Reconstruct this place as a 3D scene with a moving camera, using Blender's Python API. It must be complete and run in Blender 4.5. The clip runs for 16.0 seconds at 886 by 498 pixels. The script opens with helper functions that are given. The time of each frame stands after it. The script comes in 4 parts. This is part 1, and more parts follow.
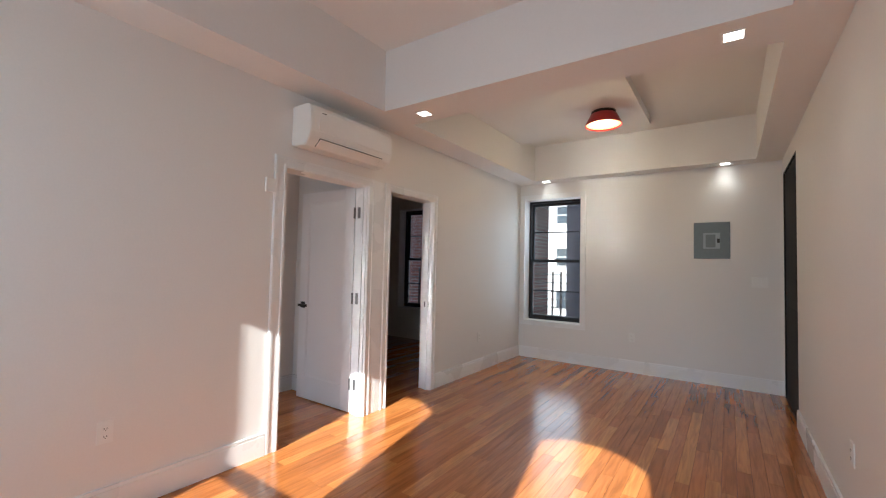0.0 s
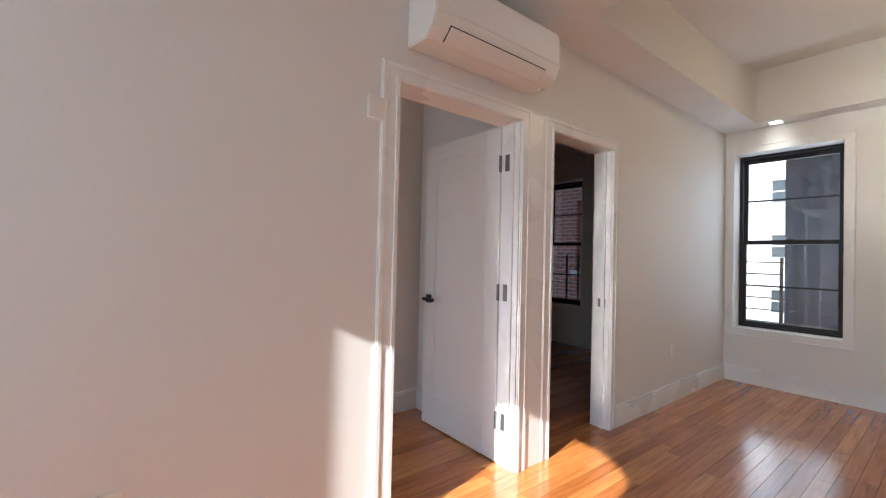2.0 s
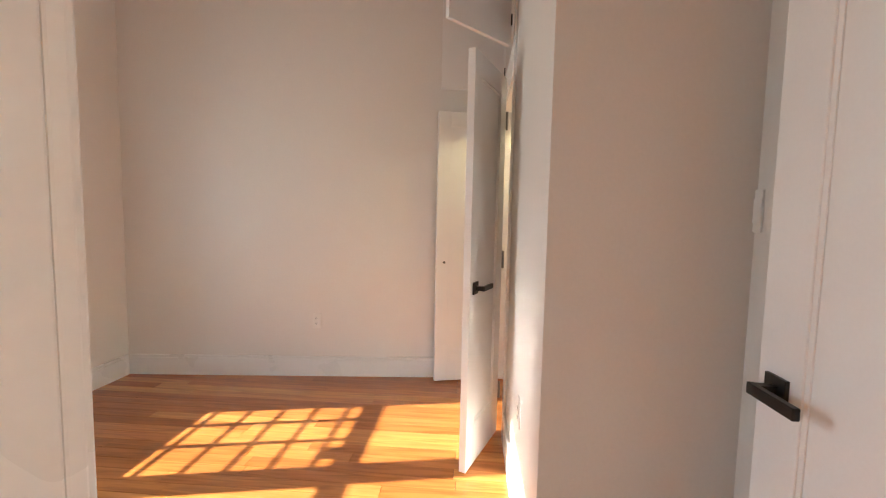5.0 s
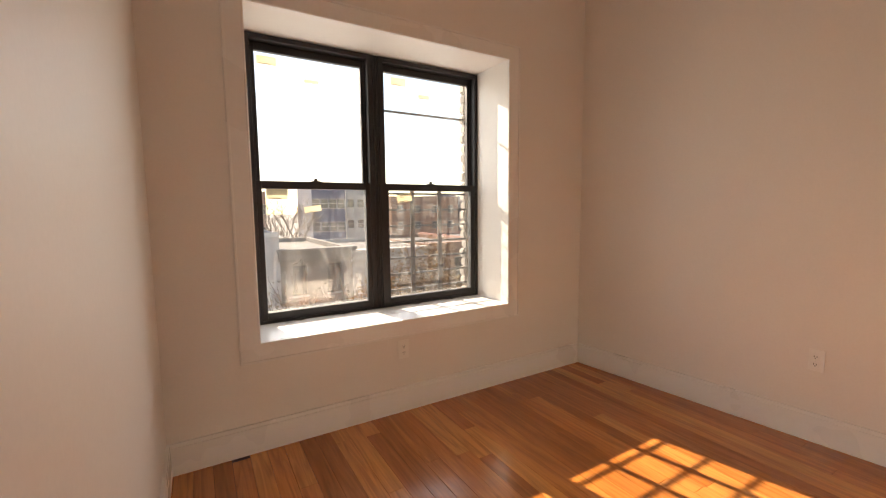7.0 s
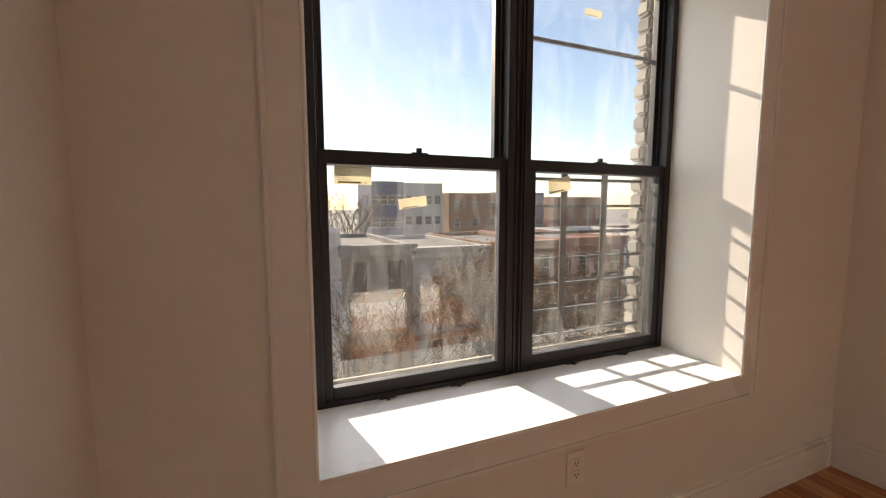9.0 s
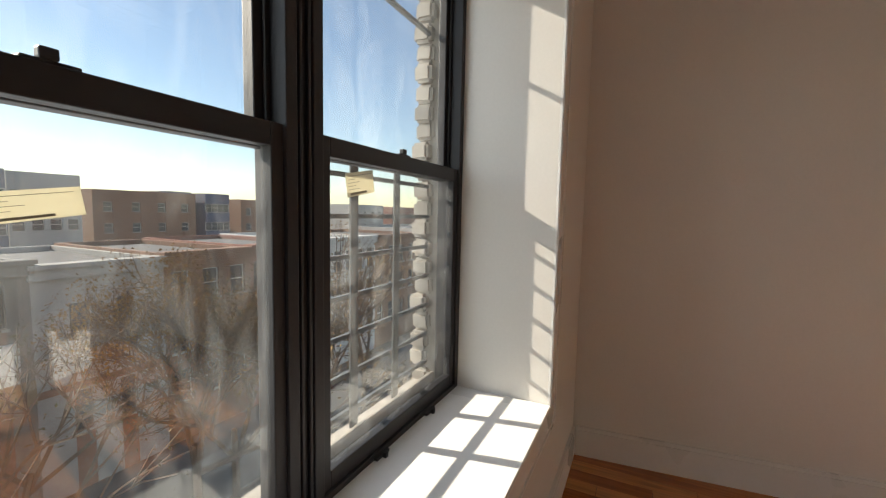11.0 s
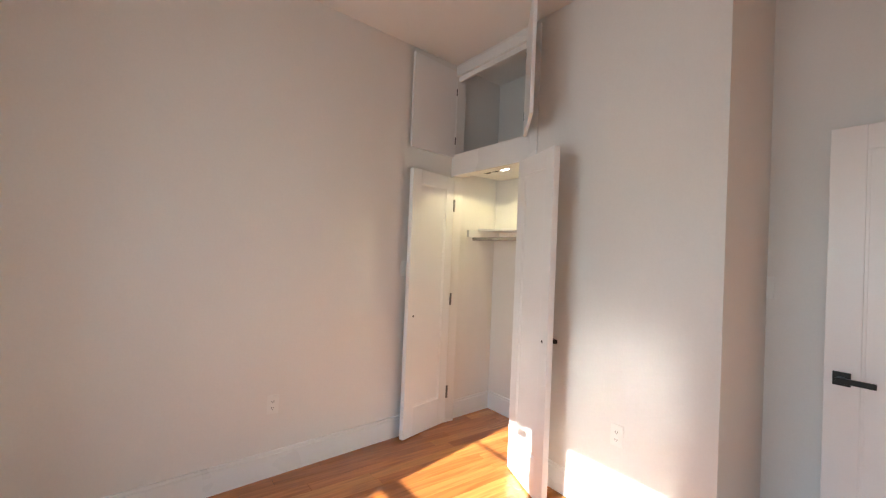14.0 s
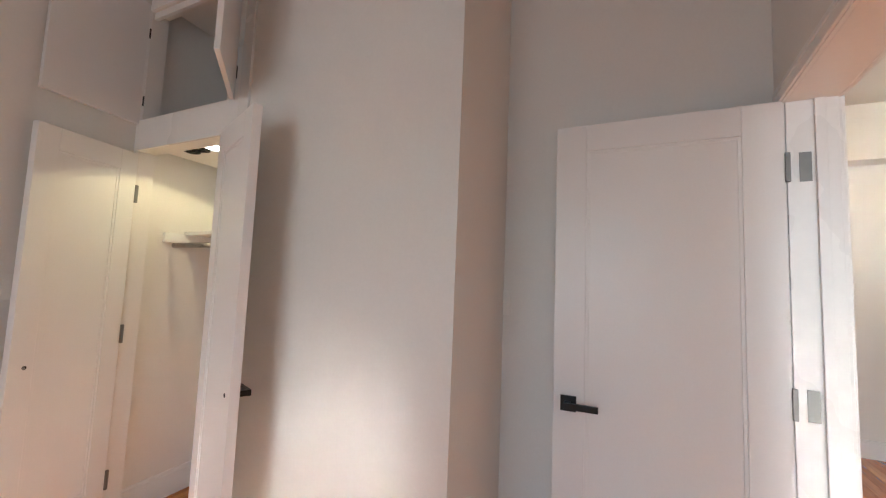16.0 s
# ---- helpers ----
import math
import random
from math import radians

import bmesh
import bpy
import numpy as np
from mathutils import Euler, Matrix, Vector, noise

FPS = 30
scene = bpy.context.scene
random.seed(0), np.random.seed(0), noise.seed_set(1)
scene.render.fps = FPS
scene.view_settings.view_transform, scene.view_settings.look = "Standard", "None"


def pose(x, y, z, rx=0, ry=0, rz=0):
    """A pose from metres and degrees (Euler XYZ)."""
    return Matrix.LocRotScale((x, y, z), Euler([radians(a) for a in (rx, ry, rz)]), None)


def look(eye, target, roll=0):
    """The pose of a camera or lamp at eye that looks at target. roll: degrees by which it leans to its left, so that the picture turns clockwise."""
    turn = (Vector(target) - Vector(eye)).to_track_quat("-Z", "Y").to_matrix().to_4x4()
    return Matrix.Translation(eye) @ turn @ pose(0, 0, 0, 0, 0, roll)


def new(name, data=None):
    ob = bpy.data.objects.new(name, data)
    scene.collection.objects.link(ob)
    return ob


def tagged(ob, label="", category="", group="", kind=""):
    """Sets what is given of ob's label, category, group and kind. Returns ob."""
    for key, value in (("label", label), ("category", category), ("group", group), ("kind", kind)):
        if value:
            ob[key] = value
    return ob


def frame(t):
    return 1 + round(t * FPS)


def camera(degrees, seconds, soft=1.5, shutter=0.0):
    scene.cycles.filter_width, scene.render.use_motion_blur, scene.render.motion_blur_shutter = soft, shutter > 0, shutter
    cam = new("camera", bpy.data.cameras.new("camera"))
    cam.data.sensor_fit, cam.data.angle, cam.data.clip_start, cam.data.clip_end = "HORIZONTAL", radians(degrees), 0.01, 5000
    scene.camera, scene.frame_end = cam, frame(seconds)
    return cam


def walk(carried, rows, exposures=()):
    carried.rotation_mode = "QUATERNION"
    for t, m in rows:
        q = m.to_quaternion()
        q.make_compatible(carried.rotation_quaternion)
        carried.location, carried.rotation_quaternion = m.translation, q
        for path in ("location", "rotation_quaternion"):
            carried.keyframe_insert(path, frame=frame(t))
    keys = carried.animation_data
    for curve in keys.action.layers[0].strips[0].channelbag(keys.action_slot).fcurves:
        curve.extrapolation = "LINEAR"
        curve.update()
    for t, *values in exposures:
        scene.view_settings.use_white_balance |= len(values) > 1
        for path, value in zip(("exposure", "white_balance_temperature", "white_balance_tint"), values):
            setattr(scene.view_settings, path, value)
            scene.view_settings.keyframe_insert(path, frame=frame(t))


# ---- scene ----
cam = camera(94.0, 16.0, soft=1.2)
PATH = [
    (0, (2.677, 0.653, 1.344), (1.537, 2.295, 1.426), 1.3),
    (0.5, (2.516, 0.76, 1.317), (1.363, 2.392, 1.396), 1.4),
    (1, (2.226, 0.915, 1.302), (0.992, 2.487, 1.366), 1.5),
    (1.5, (1.935, 1.18, 1.259), (0.505, 2.577, 1.317), 1.2),
    (2, (1.62, 1.464, 1.247), (0.049, 2.701, 1.277), 1.3),
    (2.5, (1.284, 1.76, 1.252), (-0.335, 2.935, 1.262), 1.3),
    (3, (0.925, 2.056, 1.247), (-0.723, 3.19, 1.229), 1.2),
    (3.2, (0.785, 2.153, 1.25), (-0.881, 3.259, 1.204), 1.1),
    (5.3, (-0.055, 2.68, 1.277), (-1.98, 2.168, 1.098), 0.9),
    (5.5, (-0.11, 2.69, 1.283), (-1.951, 1.933, 1.087), 0.6),
    (6, (-0.205, 2.62, 1.27), (-1.833, 1.476, 1.064), 0.1),
    (6.5, (-0.25, 2.455, 1.259), (-1.609, 1.003, 1.046), -0.2),
    (7, (-0.324, 2.256, 1.248), (-1.341, 0.544, 1.055), -0.6),
    (7.5, (-0.406, 2.033, 1.252), (-1.306, 0.258, 1.051), -0.5),
    (8, (-0.435, 1.72, 1.248), (-1.216, -0.109, 1.038), -0.2),
    (8.2, (-0.432, 1.594, 1.243), (-1.186, -0.247, 1.037), -0.1),
    (10.5, (-0.678, 0.259, 1.243), (-2.019, -1.211, 1.048), 0.5),
    (11, (-0.721, 0.276, 1.256), (-2.516, -0.589, 1.086), 1.2),
    (11.5, (-0.686, 0.404, 1.273), (-2.66, 0.121, 1.123), 2.4),
    (12, (-0.713, 0.505, 1.309), (-2.702, 0.647, 1.159), 3.1),
    (12.5, (-0.57, 0.673, 1.311), (-2.5, 1.185, 1.204), 2.7),
    (13, (-0.5, 0.716, 1.324), (-2.315, 1.552, 1.24), 2.6),
    (13.5, (-0.432, 0.742, 1.378), (-2.144, 1.776, 1.33), 2.4),
    (14, (-0.421, 0.759, 1.403), (-2.035, 1.94, 1.427), 2.4),
    (14.5, (-0.448, 0.868, 1.432), (-1.994, 2.134, 1.52), 2.3),
    (15, (-0.465, 1.053, 1.422), (-1.916, 2.42, 1.58), 2.2),
    (15.5, (-0.512, 1.281, 1.39), (-1.75, 2.842, 1.555), 1.9),
    (16, (-0.577, 1.555, 1.37), (-1.452, 3.345, 1.541), 2.3),
]
EXPOSURES = [(0, 1.55, 5700, 4), (3.2, 1.65, 5750, 5), (5.3, 2.35, 6500, 3), (6.0, 2.2, 6700, 6), (6.5, 2.05, 8000, 12), (8.2, 1.12, 8700, 17), (10.3, 1.1, 6200, 4), (11.1, 0.85, 7300, 7),
             (11.6, 1.45, 7700, 9), (12.0, 1.7, 7700, 11), (12.5, 2.15, 7300, 11), (13.7, 2.2, 6050, 2), (16, 2.0, 5950, 4)]
walk(cam, [(t, look(*p)) for t, *p in PATH], EXPOSURES)

# ---------------------------------------------------------------- world, sun
SUN_DX, SUN_EL = 0.20, radians(29.5)      # sunlight drifts -x by SUN_DX per metre of +y
world = bpy.data.worlds.new("world")
scene.world = world
world.use_nodes = True
# let sunlight glance off the varnish onto the walls
scene.cycles.blur_glossy, scene.cycles.sample_clamp_indirect = 0.1, 0.0
wn = world.node_tree.nodes
sky = wn.new("ShaderNodeTexSky")
sky.sky_type = "NISHITA"
sky.sun_disc = False
sky.sun_elevation = SUN_EL
sky.sun_rotation = math.atan2(SUN_DX, -1.0)
sky.air_density, sky.dust_density, sky.ozone_density = 1.0, 0.2, 2.0
wn["Background"].inputs[1].default_value = 0.105
world.node_tree.links.new(sky.outputs[0], wn["Background"].inputs[0])
sun = new("sun", bpy.data.lights.new("sun", "SUN"))
sun.data.energy, sun.data.angle, sun.data.color = 5.0, radians(0.5), (1.0, 0.93, 0.84)
sun.matrix_world = look((0, 0, 0), (-SUN_DX, 1.0, -math.tan(SUN_EL) * math.hypot(1, SUN_DX)))


def window_light(name, place, target, sx, sy, watts, color=(0.86, 0.93, 1.0)):
    """Skylight that enters through a window's opening."""
    ob = new(name, bpy.data.lights.new(name, "AREA"))
    ob.data.shape, ob.data.size, ob.data.size_y = "RECTANGLE", sx, sy
    ob.data.energy, ob.data.color = watts, color
    ob.matrix_world = look(place, target)
    return ob


window_light("skylight", (-1.4, -0.62, 1.45), (-1.4, 3, 1.1), 1.5, 1.6, 5.5)
window_light("skylight", (0.85, -0.55, 1.5), (0.85, 3, 1.1), 0.75, 1.8, 6)
window_light("skylight", (2.6, -0.55, 1.5), (2.6, 3, 1.1), 0.75, 1.8, 6)
window_light("skylight", (0.5, 7.05, 1.5), (0.9, 3, 1.0), 0.8, 1.7, 4)


# ---------------------------------------------------------------- materials
def material(name, color, rough=0.6, metal=0.0, spread=0.06, grain=40.0, bump=0.1, coarse=1.5, per_object=0.0, coat=0.0,
             emit=None, stretch=(1, 1, 1)):
    """Painted or natural surface with variation at two scales and fine relief."""
    m = bpy.data.materials.new(name)
    m.use_nodes = True
    nt = m.node_tree
    n, l = nt.nodes, nt.links
    b = n["Principled BSDF"]
    b.inputs["Metallic"].default_value = metal
    b.inputs["Coat Weight"].default_value = coat
    tc = n.new("ShaderNodeTexCoord")
    mp = n.new("ShaderNodeMapping")
    mp.inputs["Scale"].default_value = stretch
    l.new(tc.outputs["Object"], mp.inputs[0])
    n1, n2 = n.new("ShaderNodeTexNoise"), n.new("ShaderNodeTexNoise")
    n1.inputs["Scale"].default_value, n2.inputs["Scale"].default_value = grain, coarse
    n1.inputs["Detail"].default_value = n2.inputs["Detail"].default_value = 4
    for k in (n1, n2):
        l.new(mp.outputs[0], k.inputs["Vector"])
    mix = n.new("ShaderNodeMath")
    mix.operation = "ADD"
    l.new(n1.outputs["Fac"], mix.inputs[0])
    l.new(n2.outputs["Fac"], mix.inputs[1])
    last = mix.outputs[0]
    if per_object:
        info = n.new("ShaderNodeObjectInfo")
        mul = n.new("ShaderNodeMath")
        mul.operation = "MULTIPLY_ADD"
        l.new(info.outputs["Random"], mul.inputs[0])
        mul.inputs[1].default_value = per_object
        l.new(last, mul.inputs[2])
        last = mul.outputs[0]
    ramp = n.new("ShaderNodeMapRange")
    ramp.inputs["From Min"].default_value, ramp.inputs["From Max"].default_value = 0.6, 1.4 + per_object
    ramp.inputs["To Min"].default_value, ramp.inputs["To Max"].default_value = 1 - spread, 1 + spread
    l.new(last, ramp.inputs["Value"])
    sc = n.new("ShaderNodeVectorMath")
    sc.operation = "SCALE"
    sc.inputs[0].default_value = color
    l.new(ramp.outputs[0], sc.inputs["Scale"])
    l.new(sc.outputs[0], b.inputs["Base Color"])
    rr = n.new("ShaderNodeMapRange")
    rr.inputs["To Min"].default_value, rr.inputs["To Max"].default_value = max(0.02, rough - 0.06), min(1, rough + 0.06)
    l.new(n2.outputs["Fac"], rr.inputs["Value"])
    l.new(rr.outputs[0], b.inputs["Roughness"])
    if bump:
        bp = n.new("ShaderNodeBump")
        bp.inputs["Strength"].default_value, bp.inputs["Distance"].default_value = bump, 0.003
        l.new(n1.outputs["Fac"], bp.inputs["Height"])
        l.new(bp.outputs[0], b.inputs["Normal"])
    if emit:
        b.inputs["Emission Color"].default_value = (*emit[0], 1)
        b.inputs["Emission Strength"].default_value = emit[1]
    return m


def wood_material():
    """Oak strips: each board its own tone, long grain, a satin varnish."""
    m = bpy.data.materials.new("oak_boards")
    m.use_nodes = True
    n, l = m.node_tree.nodes, m.node_tree.links
    b = n["Principled BSDF"]
    tc, mp, info = n.new("ShaderNodeTexCoord"), n.new("ShaderNodeMapping"), n.new("ShaderNodeObjectInfo")
    geo = n.new("ShaderNodeAttribute")
    geo.attribute_name = "tone"
    l.new(tc.outputs["Object"], mp.inputs[0])
    mp.inputs["Scale"].default_value = (34, 2.2, 34)
    off = n.new("ShaderNodeVectorMath")
    off.operation = "ADD"
    sep = n.new("ShaderNodeCombineXYZ")
    add = n.new("ShaderNodeMath")
    add.operation = "ADD"
    l.new(info.outputs["Random"], add.inputs[0])
    l.new(geo.outputs["Fac"], add.inputs[1])
    m40 = n.new("ShaderNodeMath")
    m40.operation = "MULTIPLY"
    m40.inputs[1].default_value = 40
    l.new(add.outputs[0], m40.inputs[0])
    l.new(m40.outputs[0], sep.inputs[1])
    l.new(mp.outputs[0], off.inputs[0])
    l.new(sep.outputs[0], off.inputs[1])
    grain = n.new("ShaderNodeTexNoise")
    grain.inputs["Scale"].default_value, grain.inputs["Detail"].default_value, grain.inputs["Distortion"].default_value = 1.0, 6, 1.2
    l.new(off.outputs[0], grain.inputs["Vector"])
    frac = n.new("ShaderNodeMath")
    frac.operation = "FRACT"
    l.new(add.outputs[0], frac.inputs[0])
    tone = n.new("ShaderNodeValToRGB")
    tone.color_ramp.elements[0].color, tone.color_ramp.elements[1].color = (0.37, 0.120, 0.028, 1), (0.60, 0.245, 0.064, 1)
    e = tone.color_ramp.elements.new(0.55)
    e.color = (0.50, 0.175, 0.044, 1)
    l.new(frac.outputs[0], tone.inputs[0])
    dark = n.new("ShaderNodeMapRange")
    dark.inputs["From Min"].default_value, dark.inputs["From Max"].default_value = 0.3, 0.62
    dark.inputs["To Min"].default_value, dark.inputs["To Max"].default_value = 0.68, 1.1
    l.new(grain.outputs["Fac"], dark.inputs["Value"])
    sc = n.new("ShaderNodeVectorMath")
    sc.operation = "SCALE"
    l.new(tone.outputs[0], sc.inputs[0])
    l.new(dark.outputs[0], sc.inputs["Scale"])
    l.new(sc.outputs[0], b.inputs["Base Color"])
    smear = n.new("ShaderNodeTexNoise")
    smear.inputs["Scale"].default_value = 2.5
    l.new(tc.outputs["Object"], smear.inputs["Vector"])
    rr = n.new("ShaderNodeMapRange")
    rr.inputs["To Min"].default_value, rr.inputs["To Max"].default_value = 0.15, 0.24
    l.new(smear.outputs["Fac"], rr.inputs["Value"])
    l.new(rr.outputs[0], b.inputs["Roughness"])
    bp = n.new("ShaderNodeBump")
    b.inputs["Coat Weight"].default_value, b.inputs["Coat Roughness"].default_value = 0.4, 0.2
    bp.inputs["Strength"].default_value, bp.inputs["Distance"].default_value = 0.12, 0.002
    l.new(grain.outputs["Fac"], bp.inputs["Height"])
    l.new(bp.outputs[0], b.inputs["Normal"])
    return m


def glass_material(dirt=0.06):
    m = bpy.data.materials.new("window_glass")
    m.use_nodes = True
    n, l = m.node_tree.nodes, m.node_tree.links
    n.remove(n["Principled BSDF"])
    tr, gl, di = n.new("ShaderNodeBsdfTransparent"), n.new("ShaderNodeBsdfGlossy"), n.new("ShaderNodeBsdfTranslucent")
    gl.inputs["Roughness"].default_value = 0.02
    di.inputs["Color"].default_value = (0.55, 0.56, 0.55, 1)
    mx, my = n.new("ShaderNodeMixShader"), n.new("ShaderNodeMixShader")
    lw, pw, fr = n.new("ShaderNodeLayerWeight"), n.new("ShaderNodeMath"), n.new("ShaderNodeMapRange")
    pw.operation, pw.inputs[1].default_value = "POWER", 4.0
    fr.inputs["To Min"].default_value, fr.inputs["To Max"].default_value = 0.09, 0.6
    l.new(lw.outputs["Facing"], pw.inputs[0])
    l.new(pw.outputs[0], fr.inputs["Value"])
    l.new(fr.outputs[0], mx.inputs[0])
    l.new(tr.outputs[0], mx.inputs[1])
    l.new(gl.outputs[0], mx.inputs[2])
    tc, mp, ns = n.new("ShaderNodeTexCoord"), n.new("ShaderNodeMapping"), n.new("ShaderNodeTexNoise")
    mp.inputs["Scale"].default_value = (14, 14, 5)
    l.new(tc.outputs["Object"], mp.inputs[0])
    l.new(mp.outputs[0], ns.inputs["Vector"])
    ns.inputs["Scale"].default_value, ns.inputs["Detail"].default_value, ns.inputs["Distortion"].default_value = 1.0, 5, 1.0
    mr = n.new("ShaderNodeMapRange")
    mr.inputs["From Min"].default_value, mr.inputs["From Max"].default_value = 0.45, 0.8
    mr.inputs["To Min"].default_value, mr.inputs["To Max"].default_value = dirt * 0.3, dirt * 3
    l.new(ns.outputs["Fac"], mr.inputs["Value"])
    l.new(mr.outputs[0], my.inputs[0])
    l.new(mx.outputs[0], my.inputs[1])
    l.new(di.outputs[0], my.inputs[2])
    l.new(my.outputs[0], n["Material Output"].inputs[0])
    return m


WALL = material("wall_paint", (0.76, 0.735, 0.70), 0.48, spread=0.025, grain=90, bump=0.06, coarse=0.8)
CEIL = material("ceiling_paint", (0.78, 0.76, 0.73), 0.7, spread=0.02, grain=70, bump=0.05)
TRIM = material("trim_enamel", (0.80, 0.795, 0.78), 0.28, spread=0.02, grain=60, bump=0.05)
DOORP = material("door_enamel", (0.80, 0.79, 0.78), 0.3, spread=0.02, grain=120, bump=0.05)
# dark grey stands in for shade on walls of the unlit spaces
SHADEWALL = material("shade_toned_wall", (0.2, 0.19, 0.18), 0.6, spread=0.05)
OAK = wood_material()
SUBFLOOR = material("board_joint", (0.06, 0.025, 0.012), 0.8)
BLACKALU = material("black_aluminium", (0.014, 0.013, 0.016), 0.5, spread=0.2, grain=150, bump=0.08)
BLACKMETAL = material("black_hardware", (0.012, 0.012, 0.012), 0.32, metal=0.4, spread=0.2)
NICKEL = material("satin_nickel", (0.22, 0.215, 0.21), 0.5, metal=1.0, spread=0.08)
PLASTIC = material("white_plastic", (0.80, 0.785, 0.75), 0.35, spread=0.02, bump=0.02)
SLOT = material("dark_slot", (0.02, 0.02, 0.02), 0.6)
GREYSTEEL = material("grey_steel_enamel", (0.15, 0.175, 0.18), 0.45, metal=0.2, spread=0.08)
LIGHTSTEEL = material("light_steel_enamel", (0.3, 0.33, 0.34), 0.45, metal=0.2, spread=0.08)
BLACKDOOR = material("black_door_paint", (0.006, 0.006, 0.007), 0.95, spread=0.2)
RED = material("red_lamp_enamel", (0.42, 0.02, 0.02), 0.3, spread=0.1)
BULB = material("warm_diffuser", (0.9, 0.8, 0.55), 0.5, emit=((1.0, 0.66, 0.25), 0.75), spread=0.05)
LED = material("led_panel", (0.9, 0.9, 0.9), 0.5, emit=((1.0, 0.94, 0.84), 4.0))
GLASS = glass_material(0.015)
GLASS_DIRTY = glass_material(0.02)
STICKER = material("paper_label", (0.72, 0.66, 0.50), 0.7, spread=0.06)
pn, pl = STICKER.node_tree.nodes, STICKER.node_tree.links
p_tr, p_mx = pn.new("ShaderNodeBsdfTranslucent"), pn.new("ShaderNodeMixShader")
p_tr.inputs["Color"].default_value = (0.72, 0.69, 0.58, 1)
p_mx.inputs[0].default_value = 0.6
pl.new(pn["Principled BSDF"].outputs[0], p_mx.inputs[1])
pl.new(p_tr.outputs[0], p_mx.inputs[2])
pl.new(p_mx.outputs[0], pn["Material Output"].inputs[0])
INK = material("label_ink", (0.26, 0.24, 0.2), 0.7)
BRICK = material("red_brick", (0.30, 0.11, 0.075), 0.85, spread=0.35, grain=12, bump=0.3, per_object=0.5)


def brick_pattern(m):
    """Courses of brick with pale joints over a facade that faces along y."""
    n, l = m.node_tree.nodes, m.node_tree.links
    b = n["Principled BSDF"]
    src = b.inputs["Base Color"].links[0].from_socket
    tc, sp, cb, br = n.new("ShaderNodeTexCoord"), n.new("ShaderNodeSeparateXYZ"), n.new("ShaderNodeCombineXYZ"), n.new("ShaderNodeTexBrick")
    l.new(tc.outputs["Object"], sp.inputs[0])
    l.new(sp.outputs["X"], cb.inputs["X"])
    l.new(sp.outputs["Z"], cb.inputs["Y"])
    l.new(cb.outputs[0], br.inputs["Vector"])
    br.inputs["Scale"].default_value = 1.0
    br.inputs["Brick Width"].default_value, br.inputs["Row Height"].default_value, br.inputs["Mortar Size"].default_value = 0.21, 0.075, 0.008
    br.inputs["Mortar"].default_value = (0.33, 0.29, 0.26, 1)
    l.new(src, br.inputs["Color1"])
    br.inputs["Color2"].default_value = (0.22, 0.075, 0.05, 1)
    l.new(br.outputs["Color"], b.inputs["Base Color"])


brick_pattern(BRICK)
STONE = material("pale_brick", (0.38, 0.34, 0.29), 0.85, spread=0.3, grain=25, bump=0.4, per_object=0.5)
MORTAR = material("mortar", (0.36, 0.33, 0.30), 0.9, spread=0.1)
CONCRETE = material("weathered_concrete", (0.42, 0.41, 0.38), 0.85, spread=0.18, grain=14, bump=0.2)
PAVING = material("street_paving", (0.2, 0.19, 0.175), 0.9, spread=0.2, grain=8)
ASPHALT = material("asphalt", (0.05, 0.05, 0.052), 0.9, spread=0.2, grain=60, bump=0.3)
STUCCO_W = material("white_stucco", (0.66, 0.65, 0.62), 0.85, spread=0.1, grain=6)
STUCCO_G = material("grey_render", (0.40, 0.39, 0.37), 0.85, spread=0.15, grain=5)
BLUEWALL = material("slate_blue_siding", (0.10, 0.115, 0.17), 0.8, spread=0.15, grain=5)
STUCCO_P = material("pale_stucco", (0.52, 0.50, 0.485), 0.85, spread=0.14, grain=5)
DARKSTUCCO = material("dark_stucco", (0.19, 0.18, 0.165), 0.85, spread=0.2, grain=4)
OCHRE = material("ochre_render", (0.34, 0.24, 0.14), 0.85, spread=0.2, grain=4)
REDDISH = material("red_brown_stone", (0.26, 0.10, 0.06), 0.85, spread=0.3, grain=5)
BROWN = material("brownstone", (0.23, 0.13, 0.09), 0.85, spread=0.25, grain=6)
ROOF = material("tar_roof", (0.12, 0.12, 0.12), 0.9, spread=0.25, grain=3)
DARKGLASS = material("far_window_glass", (0.04, 0.05, 0.06), 0.1)
BARK = material("bark", (0.13, 0.095, 0.07), 0.9, spread=0.3, grain=20, bump=0.4)
LEAF = material("autumn_leaves", (0.30, 0.17, 0.035), 0.8, spread=0.45, grain=8, coarse=1.2)
LEAF2 = material("olive_leaves", (0.12, 0.10, 0.035), 0.8, spread=0.45, grain=8, coarse=1.2)
IRON = material("black_iron", (0.03, 0.03, 0.03), 0.5, spread=0.2)
STEELBAR = material("painted_steel", (0.09, 0.09, 0.09), 0.5, spread=0.2)
CHROME = material("chrome_rod", (0.6, 0.58, 0.55), 0.2, metal=1.0)


# ---------------------------------------------------------------- mesh tools
def mesh_of(bm, name, mat):
    me = bpy.data.meshes.new(name)
    bm.to_mesh(me)
    bm.free()
    for k in (mat if isinstance(mat, (list, tuple)) else [mat]):
        me.materials.append(k)
    return me


